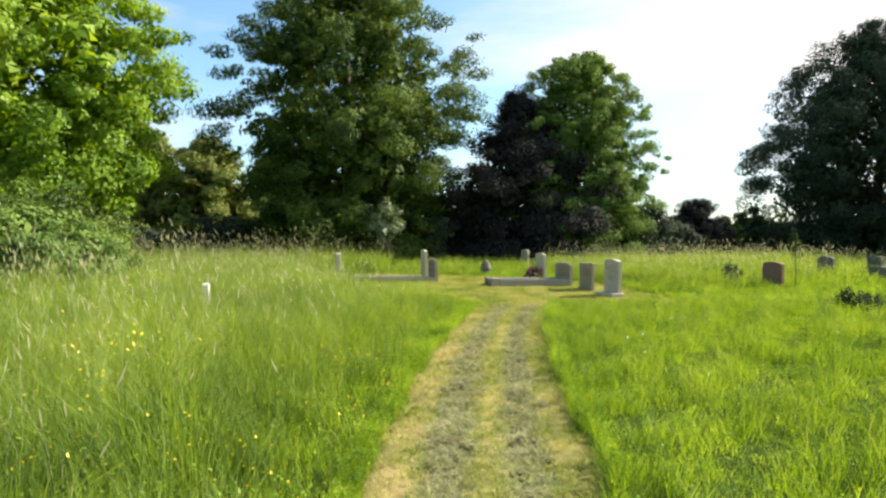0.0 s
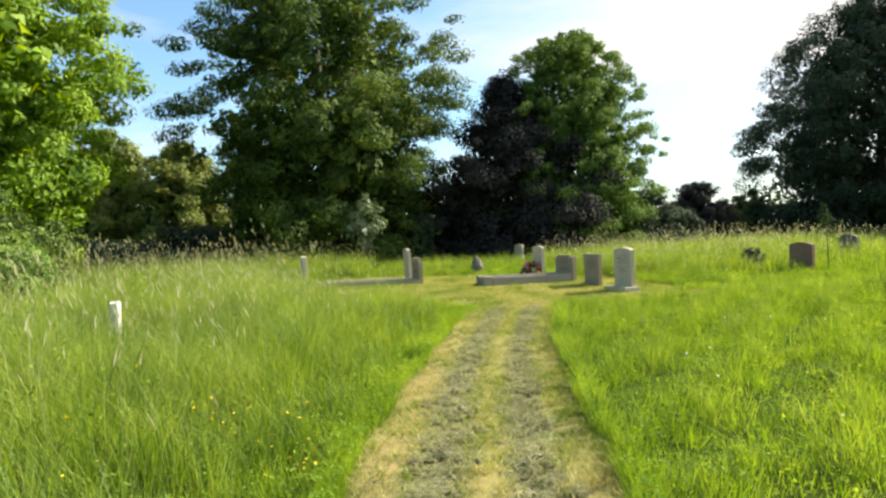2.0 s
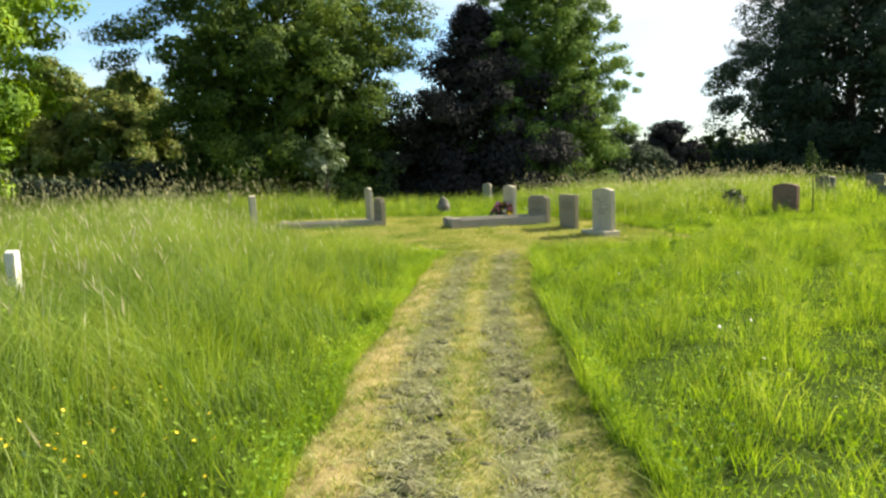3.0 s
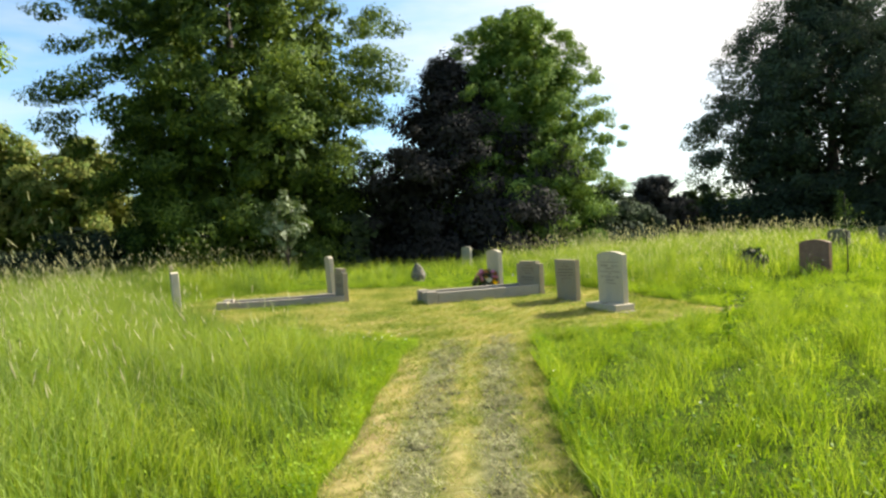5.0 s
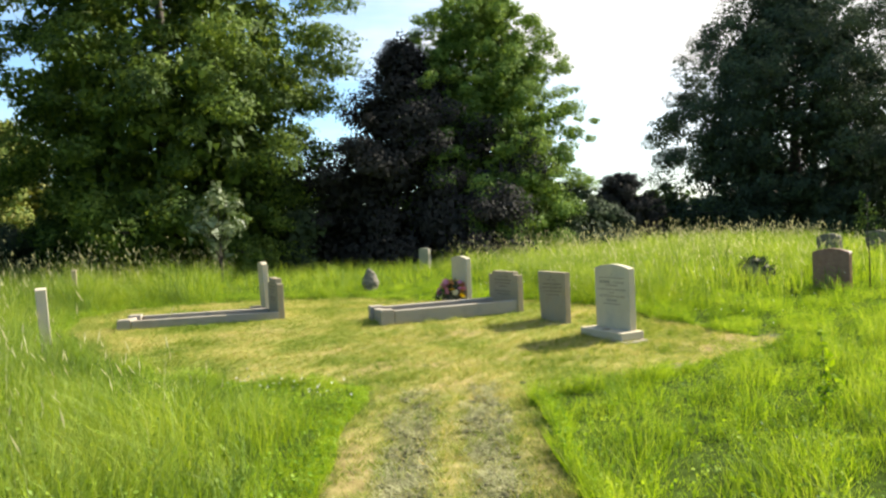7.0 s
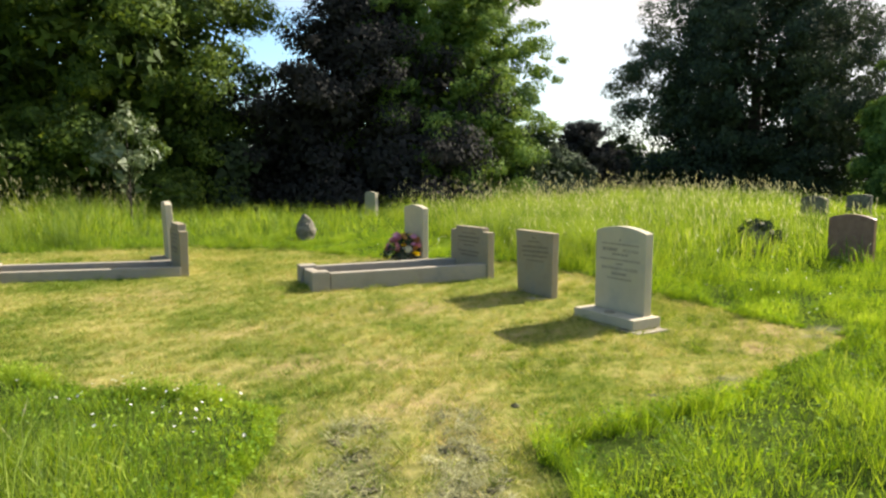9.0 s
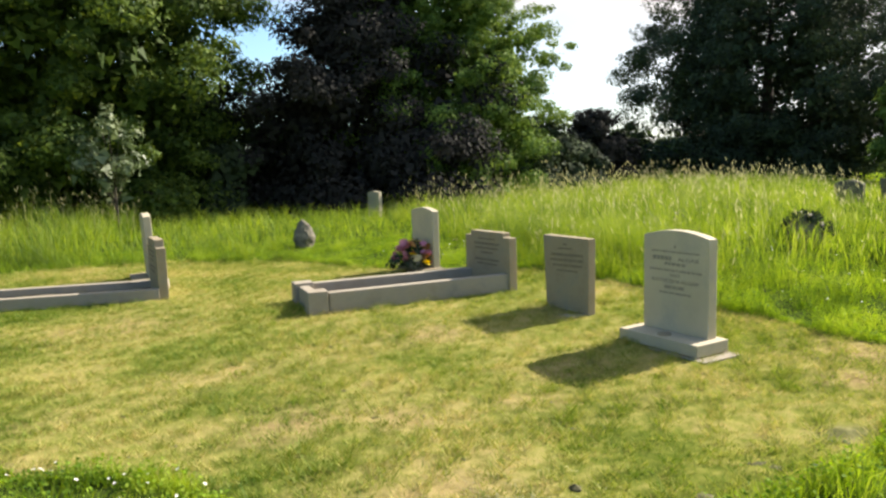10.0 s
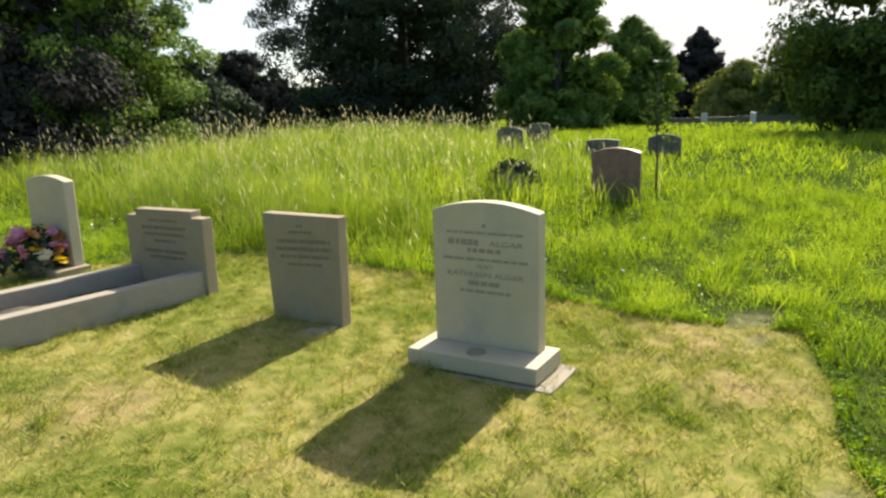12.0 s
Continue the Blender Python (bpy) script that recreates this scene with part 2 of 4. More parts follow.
TURF = ground_material()
GRASS_LONG = leaf_material("long_grass", [(0.035, 0.08, 0.01), (0.09, 0.165, 0.017), (0.19, 0.285, 0.032), (0.3, 0.37, 0.06)], 0.45, 0.45, 0.015, (0.44, 0.42, 0.2), fine=2.2)
GRASS_TUFT = leaf_material("tufted_grass", [(0.03, 0.075, 0.01), (0.09, 0.185, 0.018), (0.195, 0.32, 0.032), (0.32, 0.42, 0.06)], 0.7, 0.45, 0.008, (0.4, 0.44, 0.08), fine=3.5)
GRASS_MOWN = leaf_material("mown_grass", [(0.06, 0.13, 0.012), (0.17, 0.235, 0.036), (0.34, 0.345, 0.09), (0.54, 0.45, 0.19)], 0.9, 0.35, 0.01, fine=13.0)
CLIPPING = leaf_material("dried_clippings", [(0.09, 0.092, 0.042), (0.2, 0.2, 0.095), (0.31, 0.31, 0.16), (0.44, 0.42, 0.23)], 4.0, 0.15, 0.015)
SEEDHEAD = leaf_material("seed_heads", [(0.28, 0.28, 0.14), (0.43, 0.42, 0.22), (0.55, 0.53, 0.32)], 0.8, 0.4, 0.03)
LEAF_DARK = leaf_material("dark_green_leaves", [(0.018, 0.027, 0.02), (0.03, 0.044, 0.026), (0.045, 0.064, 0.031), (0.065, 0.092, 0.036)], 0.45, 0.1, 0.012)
LEAF_MID = leaf_material("green_leaves", [(0.022, 0.044, 0.014), (0.048, 0.082, 0.019), (0.095, 0.145, 0.026), (0.18, 0.24, 0.04)], 0.45, 0.26, 0.012)
LEAF_BRIGHT = leaf_material("bright_green_leaves", [(0.06, 0.12, 0.014), (0.12, 0.22, 0.02), (0.2, 0.31, 0.028), (0.29, 0.38, 0.055)], 0.5, 0.38, 0.012)
LEAF_SUNNY = leaf_material("sunlit_leaves", [(0.035, 0.07, 0.018), (0.078, 0.138, 0.028), (0.145, 0.225, 0.046), (0.24, 0.33, 0.078)], 0.5, 0.28, 0.012)
LEAF_BROWN = leaf_material("olive_brown_leaves", [(0.058, 0.09, 0.02), (0.11, 0.16, 0.032), (0.18, 0.185, 0.046), (0.22, 0.26, 0.06)], 0.35, 0.3, 0.012)
# near-black leaves: the rounded tree's shade is put into their colour
LEAF_DARK_SHADE = leaf_material("dark_shade_leaves", [(0.02, 0.02, 0.02), (0.03, 0.029, 0.027), (0.04, 0.038, 0.033)], 0.45, 0.06, 0.006)
LEAF_PALE = leaf_material("pale_grey_green_leaves", [(0.05, 0.08, 0.03), (0.1, 0.14, 0.06), (0.18, 0.22, 0.11)], 0.8, 0.3, 0.05)
LEAF_FAR = leaf_material("far_leaves", [(0.02, 0.04, 0.012), (0.045, 0.075, 0.02), (0.08, 0.115, 0.03)], 0.12, 0.3, 0.012)
BARK = rough_material("bark", [(0.3, (0.025, 0.02, 0.015)), (0.7, (0.085, 0.07, 0.052))], 4, 30, 0.8, 0.03)
STONE_PALE = rough_material("pale_limestone", [(0.3, (0.4, 0.345, 0.245)), (0.7, (0.51, 0.44, 0.32))], 3, 150, 0.15, 0.002, 0.8, (0.36, 0.33, 0.27), 2.5)
STONE_GREY = rough_material("weathered_grey_stone", [(0.3, (0.225, 0.18, 0.118)), (0.7, (0.36, 0.292, 0.195))], 5, 120, 0.3, 0.004, 0.85, (0.2, 0.19, 0.15), 5)
STONE_WHITE = rough_material("white_painted_stone", [(0.3, (0.5, 0.49, 0.44)), (0.7, (0.68, 0.67, 0.62))], 6, 90, 0.2, 0.003, 0.7, (0.5, 0.48, 0.4), 7)
STONE_DARK = rough_material("dark_lichened_stone", [(0.3, (0.07, 0.065, 0.05)), (0.7, (0.19, 0.17, 0.13))], 8, 90, 0.6, 0.01, 0.9, (0.28, 0.26, 0.18), 9)
STONE_RED = rough_material("brown_red_granite", [(0.3, (0.14, 0.07, 0.05)), (0.7, (0.26, 0.15, 0.11))], 10, 220, 0.1, 0.002, 0.4)
CONCRETE = rough_material("kerb_concrete", [(0.3, (0.235, 0.2, 0.155)), (0.7, (0.38, 0.335, 0.27))], 4, 110, 0.4, 0.004, 0.9, (0.2, 0.19, 0.17), 4)
SOIL = rough_material("grave_soil", [(0.3, (0.05, 0.042, 0.03)), (0.7, (0.15, 0.13, 0.095))], 8, 60, 0.9, 0.03, 0.95)
CLOD = rough_material("torn_turf", [(0.3, (0.028, 0.025, 0.014)), (0.5, (0.085, 0.08, 0.038)), (0.7, (0.2, 0.185, 0.085))], 6, 40, 0.9, 0.02, 0.95)
LETTER = rough_material("faded_lettering", [(0.3, (0.22, 0.19, 0.15)), (0.7, (0.31, 0.27, 0.215))], 20, 150, 0.1, 0.002, 0.8)
LETTER_GREY = rough_material("weathered_lettering", [(0.3, (0.14, 0.113, 0.078)), (0.7, (0.22, 0.18, 0.125))], 20, 150, 0.1, 0.002, 0.85)
ROOF_TILE = rough_material("brown_roof_tile", [(0.3, (0.16, 0.1, 0.075)), (0.7, (0.3, 0.2, 0.15))], 3, 30, 0.5, 0.02)
RENDERED = rough_material("pale_house_render", [(0.3, (0.5, 0.47, 0.42)), (0.7, (0.62, 0.6, 0.55))], 1.5, 40, 0.2, 0.01)


def petal_material(name, colour):
    return leaf_material(name, [tuple(0.75 * c for c in colour), colour, tuple(min(0.9, 1.15 * c) for c in colour)], 20, 0.3, 0.05)


PETAL_PINK, PETAL_WHITE, PETAL_YELLOW = petal_material("pink_petals", (0.6, 0.24, 0.32)), petal_material("white_petals", (0.75, 0.72, 0.68)), petal_material("yellow_petals", (0.74, 0.56, 0.02))
PETAL_RED, PETAL_ORANGE = petal_material("dark_red_petals", (0.28, 0.03, 0.04)), petal_material("orange_petals", (0.45, 0.22, 0.05))


# ---- mesh helpers ----
def raw_mesh(name, verts, tris, material, tip=None, smooth=False):
    """A mesh from arrays of places and triangles."""
    me = bpy.data.meshes.new(name)
    verts, tris = np.ascontiguousarray(verts, np.float32), np.ascontiguousarray(tris, np.int32)
    me.vertices.add(len(verts))
    me.vertices.foreach_set("co", verts.ravel())
    me.loops.add(tris.size)
    me.loops.foreach_set("vertex_index", tris.ravel())
    me.polygons.add(len(tris))
    me.polygons.foreach_set("loop_start", np.arange(0, tris.size, 3, dtype=np.int32))
    me.polygons.foreach_set("use_smooth", np.full(len(tris), smooth))
    if tip is not None:
        me.attributes.new("tip", "FLOAT", "POINT").data.foreach_set("value", np.ascontiguousarray(tip, np.float32))
    me.materials.append(material)
    me.update(calc_edges=True)
    return me


def part(name, bm, material, parent=None, label="", smooth=False):
    me = bpy.data.meshes.new(name)
    bm.to_mesh(me)
    bm.free()
    me.materials.append(material)
    for p in me.polygons:
        p.use_smooth = smooth
    ob = new(name, me)
    if parent is not None:
        ob.parent = parent
    if label:
        ob["label"] = label
    return ob


def empty(name, m):
    ob = new(name)
    ob.matrix_world = m
    return ob


def box(cx, cy, z0, w, d, h, bevel=0.008, wear=0.0, seed=0):
    """A block standing on z0, with bevelled and slightly worn edges."""
    bm = bmesh.new()
    bmesh.ops.create_cube(bm, size=1, matrix=Matrix.LocRotScale((cx, cy, z0 + h / 2), None, (w, d, h)))
    return worn(bm, bevel, wear, seed)


def worn(bm, bevel, wear, seed):
    if bevel:
        bmesh.ops.bevel(bm, geom=[e for e in bm.edges if e.is_manifold and e.calc_face_angle() > 0.5], offset=bevel, segments=2, affect="EDGES", profile=0.6)
    if wear:
        for v in bm.verts:
            v.co += wear * noise.noise_vector(v.co * 9 + Vector((seed, 0, 0)))
    return bm


def slab(profile, thick, bevel=0.008, wear=0.001, seed=0, y=0.0):
    """An upright slab: an outline in x and z, given thickness along y."""
    bm = bmesh.new()
    face = bm.faces.new([bm.verts.new((px, y - thick / 2, pz)) for px, pz in profile])
    ext = bmesh.ops.extrude_face_region(bm, geom=[face])
    for v in ext["geom"]:
        if isinstance(v, bmesh.types.BMVert):
            v.co.y += thick
    bmesh.ops.recalc_face_normals(bm, faces=bm.faces)
    return worn(bm, bevel, wear, seed)


def arched(w, shoulder, rise, foot=0.0, steps=12):
    """Outline with a gently arched top."""
    pts = [(-w / 2, foot), (w / 2, foot)]
    for i in range(steps + 1):
        s = 1 - 2 * i / steps
        pts.append((s * w / 2, shoulder + rise * (1 - s * s)))
    return pts


def stepped(w, shoulder, top, inset, foot=0.0):
    """Outline with a raised middle between two shoulders."""
    a = w / 2
    return [(-a, foot), (a, foot), (a, shoulder), (a - inset, shoulder), (a - inset, top), (inset - a, top), (inset - a, shoulder), (-a, shoulder)]


# ---- ground ----
def ground_sheet():
    fine_x, fine_y = np.arange(-1.6, 7.4, 0.06), np.arange(1.0, 26.2, 0.06)
    xs = np.concatenate([[-1500, -500, -200, -120, -80, -60], np.arange(-45, -6, 1.5), np.arange(-6, -1.7, 0.4), fine_x, np.arange(7.6, 14, 0.5), np.arange(14.5, 60, 2), [70, 90, 120, 200, 500, 1500]])
    ys = np.concatenate([[-1500, -500, -200, -80, -40], np.arange(-20, 1, 1.0), fine_y, np.arange(26.5, 32, 0.5), np.arange(33, 70, 2.0), [80, 100, 140, 220, 500, 1500]])
    gx, gy = np.meshgrid(xs, ys)
    px, py = gx.ravel(), gy.ravel()
    edge, across, lawn = zones(px, py)
    mown = np.clip(edge / 0.12 + 0.5, 0, 1)
    blot = waves(px, py, 0.5, 11)
    rut = ruts(across) * np.clip((16.1 - py) / 1.0, 0, 1) * np.clip(0.85 + 0.5 * blot, 0, 1)
    rut = np.maximum(rut, 0.8 * bare(px, py))
    z = height(px, py) + mown * 0.008 * waves(px, py, 0.25, 12)
    z = z + mown * (1 - rut) * 0.012 * np.abs(waves(px, py, 0.16, 17))
    lumps = np.abs(waves(px, py, 0.09, 13)) + 0.8 * waves(px, py, 0.2, 15)
    z = z + rut * (0.03 * lumps - 0.02) + 0.012 * mown * waves(px, py, 1.4, 14)
    nx, ny = len(xs), len(ys)
    i = (np.arange(ny - 1)[:, None] * nx + np.arange(nx - 1)[None, :]).ravel()
    tris = np.concatenate([np.stack([i, i + 1, i + nx + 1], 1), np.stack([i, i + nx + 1, i + nx], 1)])
    me = raw_mesh("ground", np.stack([px, py, z], 1), tris, TURF, smooth=True)
    for key, value in (("mown", mown), ("rut", rut), ("dry", dryness(px, py))):
        me.attributes.new(key, "FLOAT", "POINT").data.foreach_set("value", np.ascontiguousarray(value, np.float32))
    tagged(new("ground", me), "meadow ground with a mown lawn and a rutted path", "ground", kind="structure")


ground_sheet()


# ---- trees and hedges ----
def tube(bm, points, radii, sides=7):
    """A tapered limb along a line of points."""
    rings = []
    for i, (p, r) in enumerate(zip(points, radii)):
        p = Vector(p)
        ahead = (Vector(points[min(i + 1, len(points) - 1)]) - Vector(points[max(i - 1, 0)])).normalized()
        a = ahead.orthogonal().normalized()
        b = ahead.cross(a)
        rings.append([bm.verts.new(p + r * (math.cos(2 * math.pi * k / sides) * a + math.sin(2 * math.pi * k / sides) * b)) for k in range(sides)])
    for lo, hi in zip(rings, rings[1:]):
        off = min(range(sides), key=lambda s: sum((lo[k].co - hi[(k + s) % sides].co).length for k in range(0, sides, 2)))
        for k in range(sides):
            bm.faces.new((lo[k], lo[(k + 1) % sides], hi[(k + 1 + off) % sides], hi[(k + off) % sides]))
    bm.faces.new(rings[-1])
    bm.faces.new(rings[0][::-1])


def leaf_cloud(rng, centres, sizes, count, leaf, squash=0.7, shell=0.3, droop=0.25, spray=0.7, far=False):
    """Leaves in clumps, facing up and outwards more often than not: each a folded diamond, or far off a plain pointed leaf."""
    weight = sizes ** 2
    which = rng.choice(len(centres), count, p=weight / weight.sum())
    way = rng.normal(size=(count, 3))
    way /= np.linalg.norm(way, axis=1)[:, None]
    dist = (shell + (1 - shell) * rng.rand(count)) ** 0.6
    spread = 1 + 0.3 * (rng.rand(count) ** 4)
    off = way * (sizes[which] * dist * spread)[:, None] * (1, 1, squash)
    # sprays reach outwards from the middle and droop at their ends
    outward = centres - centres.mean(0) * (1, 1, 0.9)
    outward = (outward / np.maximum(1e-6, np.linalg.norm(outward, axis=1))[:, None])[which]
    reach = (off * outward).sum(1)
    off = off + outward * (reach * spray)[:, None]
    off[:, 2] -= spray * 0.35 * np.maximum(0, reach) ** 2 / sizes[which]
    pos = centres[which] + off
    normal = way * (1.0 if far else 0.7) + outward * (0.45 if far else 0.0) + rng.normal(size=(count, 3)) * 0.5 + (0, 0, 0.4)
    normal /= np.linalg.norm(normal, axis=1)[:, None]
    along = rng.normal(size=(count, 3)) + way * 0.6 - (0, 0, droop)
    along -= (along * normal).sum(1)[:, None] * normal
    along /= np.linalg.norm(along, axis=1)[:, None]
    side = np.cross(normal, along)
    size = (leaf * rng.uniform(0.6, 1.35, count))[:, None]
    if far:
        v = np.stack([pos - along * size * 0.4 + side * size * 0.34, pos + along * size * 0.6, pos - along * size * 0.4 - side * size * 0.34], 1).reshape(-1, 3)
        return v, np.arange(count * 3).reshape(-1, 3)
    fold = normal * size * 0.12
    v = np.stack([pos - along * size * 0.5, pos + side * size * 0.3 + fold, pos + along * size * 0.5, pos - side * size * 0.3 + fold], 1).reshape(-1, 3)
    b = np.arange(count)[:, None] * 4
    tris = np.concatenate([b + (0, 1, 2), b + (0, 2, 3)])
    return v, tris


PROFILES = {
    "spreading": ((0, 0.5), (0.09, 0.62), (0.28, 0.78), (0.5, 0.98), (0.68, 0.8), (0.85, 0.46), (1, 0.06)),
    "bell": ((0, 0.95), (0.25, 1.0), (0.5, 0.94), (0.75, 0.84), (0.9, 0.62), (1, 0.25)),
    "round": ((0, 0.55), (0.15, 0.85), (0.4, 1.0), (0.65, 0.9), (0.85, 0.58), (1, 0.12)),
    "dome": ((0, 0.8), (0.15, 0.97), (0.35, 1.0), (0.6, 0.88), (0.8, 0.65), (0.93, 0.4), (1, 0.1)),
    "cone": ((0, 0.8), (0.12, 1.0), (0.4, 0.9), (0.62, 0.72), (0.82, 0.45), (1, 0.08)),
    "wide": ((0, 0.6), (0.12, 0.85), (0.3, 1.0), (0.55, 0.93), (0.75, 0.75), (0.9, 0.45), (1, 0.12)),
    "mound": ((0, 0.92), (0.2, 1.0), (0.42, 0.96), (0.57, 0.78), (0.7, 0.52), (0.85, 0.3), (1, 0.08)),
    "hedge": ((0, 0.95), (0.3, 1.0), (0.7, 0.95), (0.9, 0.75), (1, 0.4)),
}


def tree(name, x, y, h, r, material, label, category="tree", shape="round", clear=0.0, leaves=30000, leaf=0.22, clumps=130, clump=0.24, seed=1, stretch=1.0, turn=0.0, squash=0.65, trunk_r=None, spray=0.3):
    """A tree or shrub: trunk with limbs, and a crown of leaf clumps within an uneven envelope."""
    rng = np.random.RandomState(seed)
    z0 = lie(x, y)
    us = np.clip(rng.beta(1.12, 1.08, clumps), 0.01, 0.99)
    ang = rng.uniform(0, 2 * np.pi, clumps)
    prof = PROFILES[shape]
    rad = np.interp(us, [p[0] for p in prof], [p[1] for p in prof]) * r
    rad *= 1 + 0.09 * np.sin(ang * 3 + seed) * np.cos(us * 7 + seed) + 0.07 * np.sin(ang * 7 + us * 11)
    frac = np.sqrt(rng.uniform(0.12, 1.0, clumps))
    sizes = r * clump * rng.uniform(0.45, 1.25, clumps) * (1.15 - 0.45 * us)
    cx, cy = np.cos(ang) * rad * frac, np.sin(ang) * rad * frac * stretch
    out = np.maximum(1e-6, np.hypot(cx, cy / stretch))
    keep = np.minimum(1, np.maximum(0.05, rad - sizes * 0.7) / out)
    cx, cy = cx * keep, cy * keep
    ca, sa = math.cos(radians(turn)), math.sin(radians(turn))
    cz = clear + us * (h - clear) - sizes * 0.3
    cz = np.maximum(cz, sizes * squash * 0.8)
    centres = np.stack([ca * cx - sa * cy, sa * cx + ca * cy, cz], 1)
    thing = empty(name, pose(x, y, z0))
    tr = trunk_r or 0.028 * h + 0.03
    bm = bmesh.new()
    lean = rng.normal(size=2) * 0.02 * h
    stem = [(lean[0] * s * s, lean[1] * s * s, s * h * 0.7 - 0.15 * (s == 0)) for s in (0, 0.04, 0.15, 0.35, 0.6, 0.8, 1)]
    tube(bm, stem, [tr * k for k in (1.5, 1.15, 0.95, 0.8, 0.5, 0.25, 0.06)], 9)
    part("trunk", bm, BARK, thing, smooth=True)
    order = np.argsort(-sizes)[: min(16, clumps)]
    for i in order:
        c = centres[i]
        s = np.clip((c[2] / h) * 0.65, 0.08, 0.75)
        p0 = Vector((lean[0] * s * s, lean[1] * s * s, s * h * 0.7))
        p2 = Vector(c)
        p1 = p0.lerp(p2, 0.5) + Vector((0, 0, 0.06 * (p2 - p0).length))
        bm = bmesh.new()
        tube(bm, [p0, p1, p2], [tr * 0.4, tr * 0.24, tr * 0.06], 5)
        part("limb", bm, BARK, thing, smooth=True)
    v, tris = leaf_cloud(rng, centres, sizes, int(leaves * 1.7), leaf * 0.74, squash, spray=spray, far=True)
    inner = centres * (0.62, 0.62, 0.92)
    v2, t2 = leaf_cloud(rng, inner, sizes * 1.25, int(leaves * 0.3), leaf * 1.7, squash, 0.1, far=True)
    me = raw_mesh("crown", np.concatenate([v, v2]), np.concatenate([tris, t2 + len(v)]), material)
    crown = new("crown", me)
    crown.parent = thing
    return tagged(thing, label, category, category + "s round the meadow")


tree("tree", -3.5, 37.2, 17.9, 7.6, LEAF_MID, "tall broad-leaved tree with layered dark green foliage", shape="spreading", leaves=105000, leaf=0.19, clumps=640, clump=0.095, seed=4, squash=0.6, spray=0.28)
tree("tree", 9.35, 40.4, 11.8, 4.8, LEAF_SUNNY, "rounded broad-leaved tree with sunlit bright green leaves", shape="bell", leaves=74000, leaf=0.17, clumps=760, clump=0.1, seed=9, spray=0.15)
# added crown: the rounded tree's shaded left side, done in near-black leaves
tree("tree", 5.75, 39.6, 9.5, 5.9, LEAF_DARK_SHADE, "dark crown standing in for the rounded tree's shaded left side", shape="mound", leaves=42000, leaf=0.2, clumps=260, clump=0.15, seed=12)
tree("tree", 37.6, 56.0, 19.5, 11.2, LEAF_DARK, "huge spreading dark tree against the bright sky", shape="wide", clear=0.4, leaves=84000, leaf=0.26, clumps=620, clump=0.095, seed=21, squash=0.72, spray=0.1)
tree("tree", 37.4, 41.8, 12.6, 3.7, LEAF_SUNNY, "tall green tree with sunlit leaves", shape="cone", leaves=36000, leaf=0.3, clumps=130, clump=0.2, seed=23)
tree("tree", 53.2, 46.4, 8.3, 3.9, LEAF_SUNNY, "smaller green tree beside taller ones", shape="round", leaves=22000, leaf=0.32, clumps=80, clump=0.24, seed=25)
tree("tree", 92.5, 59.8, 11.8, 5.0, LEAF_DARK_SHADE, "distant dark conical tree", shape="cone", leaves=12000, leaf=0.5, clumps=120, clump=0.18, seed=27)
tree("tree", 80.5, 49.0, 6.4, 5.2, LEAF_BROWN, "olive-green tree beyond the far wall", shape="dome", leaves=8000, leaf=0.5, clumps=50, clump=0.26, seed=28)
tree("tree", 73.0, 39.0, 6.5, 5.5, LEAF_FAR, "rounded green tree beyond the far wall", shape="dome", leaves=8000, leaf=0.45, clumps=50, clump=0.26, seed=26)
tree("tree", 38.0, 23.2, 13.0, 6.2, LEAF_MID, "spreading tree casting shade on the grass", shape="wide", clear=0.8, leaves=42000, leaf=0.28, clumps=150, clump=0.2, seed=29)
tree("tree", -16.4, 28.5, 16.5, 7.8, LEAF_BRIGHT, "large leafy tree with sunlit yellow-green leaves", shape="spreading", clear=0.3, leaves=76000, leaf=0.26, clumps=420, clump=0.11, seed=31)
tree("bramble_bush", -9.2, 17.0, 2.1, 2.4, LEAF_SUNNY, "tangled green bramble bush in long grass", "bush", "round", leaves=24000, leaf=0.11, clumps=120, clump=0.17, seed=33, stretch=1.3, trunk_r=0.04)
tree("bramble_bush", -11.6, 21.0, 3.0, 3.0, LEAF_MID, "tall overgrown bramble bush beneath a tree", "bush", "hedge", leaves=22000, leaf=0.11, clumps=60, clump=0.28, seed=34, trunk_r=0.04)
tree("shrub", -1.2, 30.8, 3.1, 0.75, LEAF_PALE, "slim shrub with pale grey-green leaves before a tree", "shrub", "round", clear=1.3, leaves=480, leaf=0.15, clumps=16, clump=0.36, seed=35, trunk_r=0.03)
tree("bush", 18.2, 45.0, 3.9, 2.35, LEAF_DARK_SHADE, "dark-leaved rounded bush at the meadow edge", "bush", "bell", leaves=16000, leaf=0.16, clumps=150, clump=0.2, seed=36)
tree("nettle_clump", 9.45, 14.7, 0.5, 0.6, LEAF_DARK, "low dark nettle clump among the meadow grass", "weed", "hedge", leaves=900, leaf=0.08, clumps=16, clump=0.32, seed=39, trunk_r=0.01)
for i, (bx, by, bh, br, mat) in enumerate(((-42, 62, 12, 7, LEAF_BROWN), (-31, 60, 10.6, 6, LEAF_BROWN), (-23.5, 61, 10.8, 4.6, LEAF_BROWN), (-17, 59, 9.4, 4.2, LEAF_BROWN), (-12, 63, 9, 4.5, LEAF_MID))):
    tree("tree", bx, by, bh, br, mat, "olive-green tree in a distant row", shape="dome", leaves=11000, leaf=0.38, clumps=80, clump=0.24, seed=40 + i)
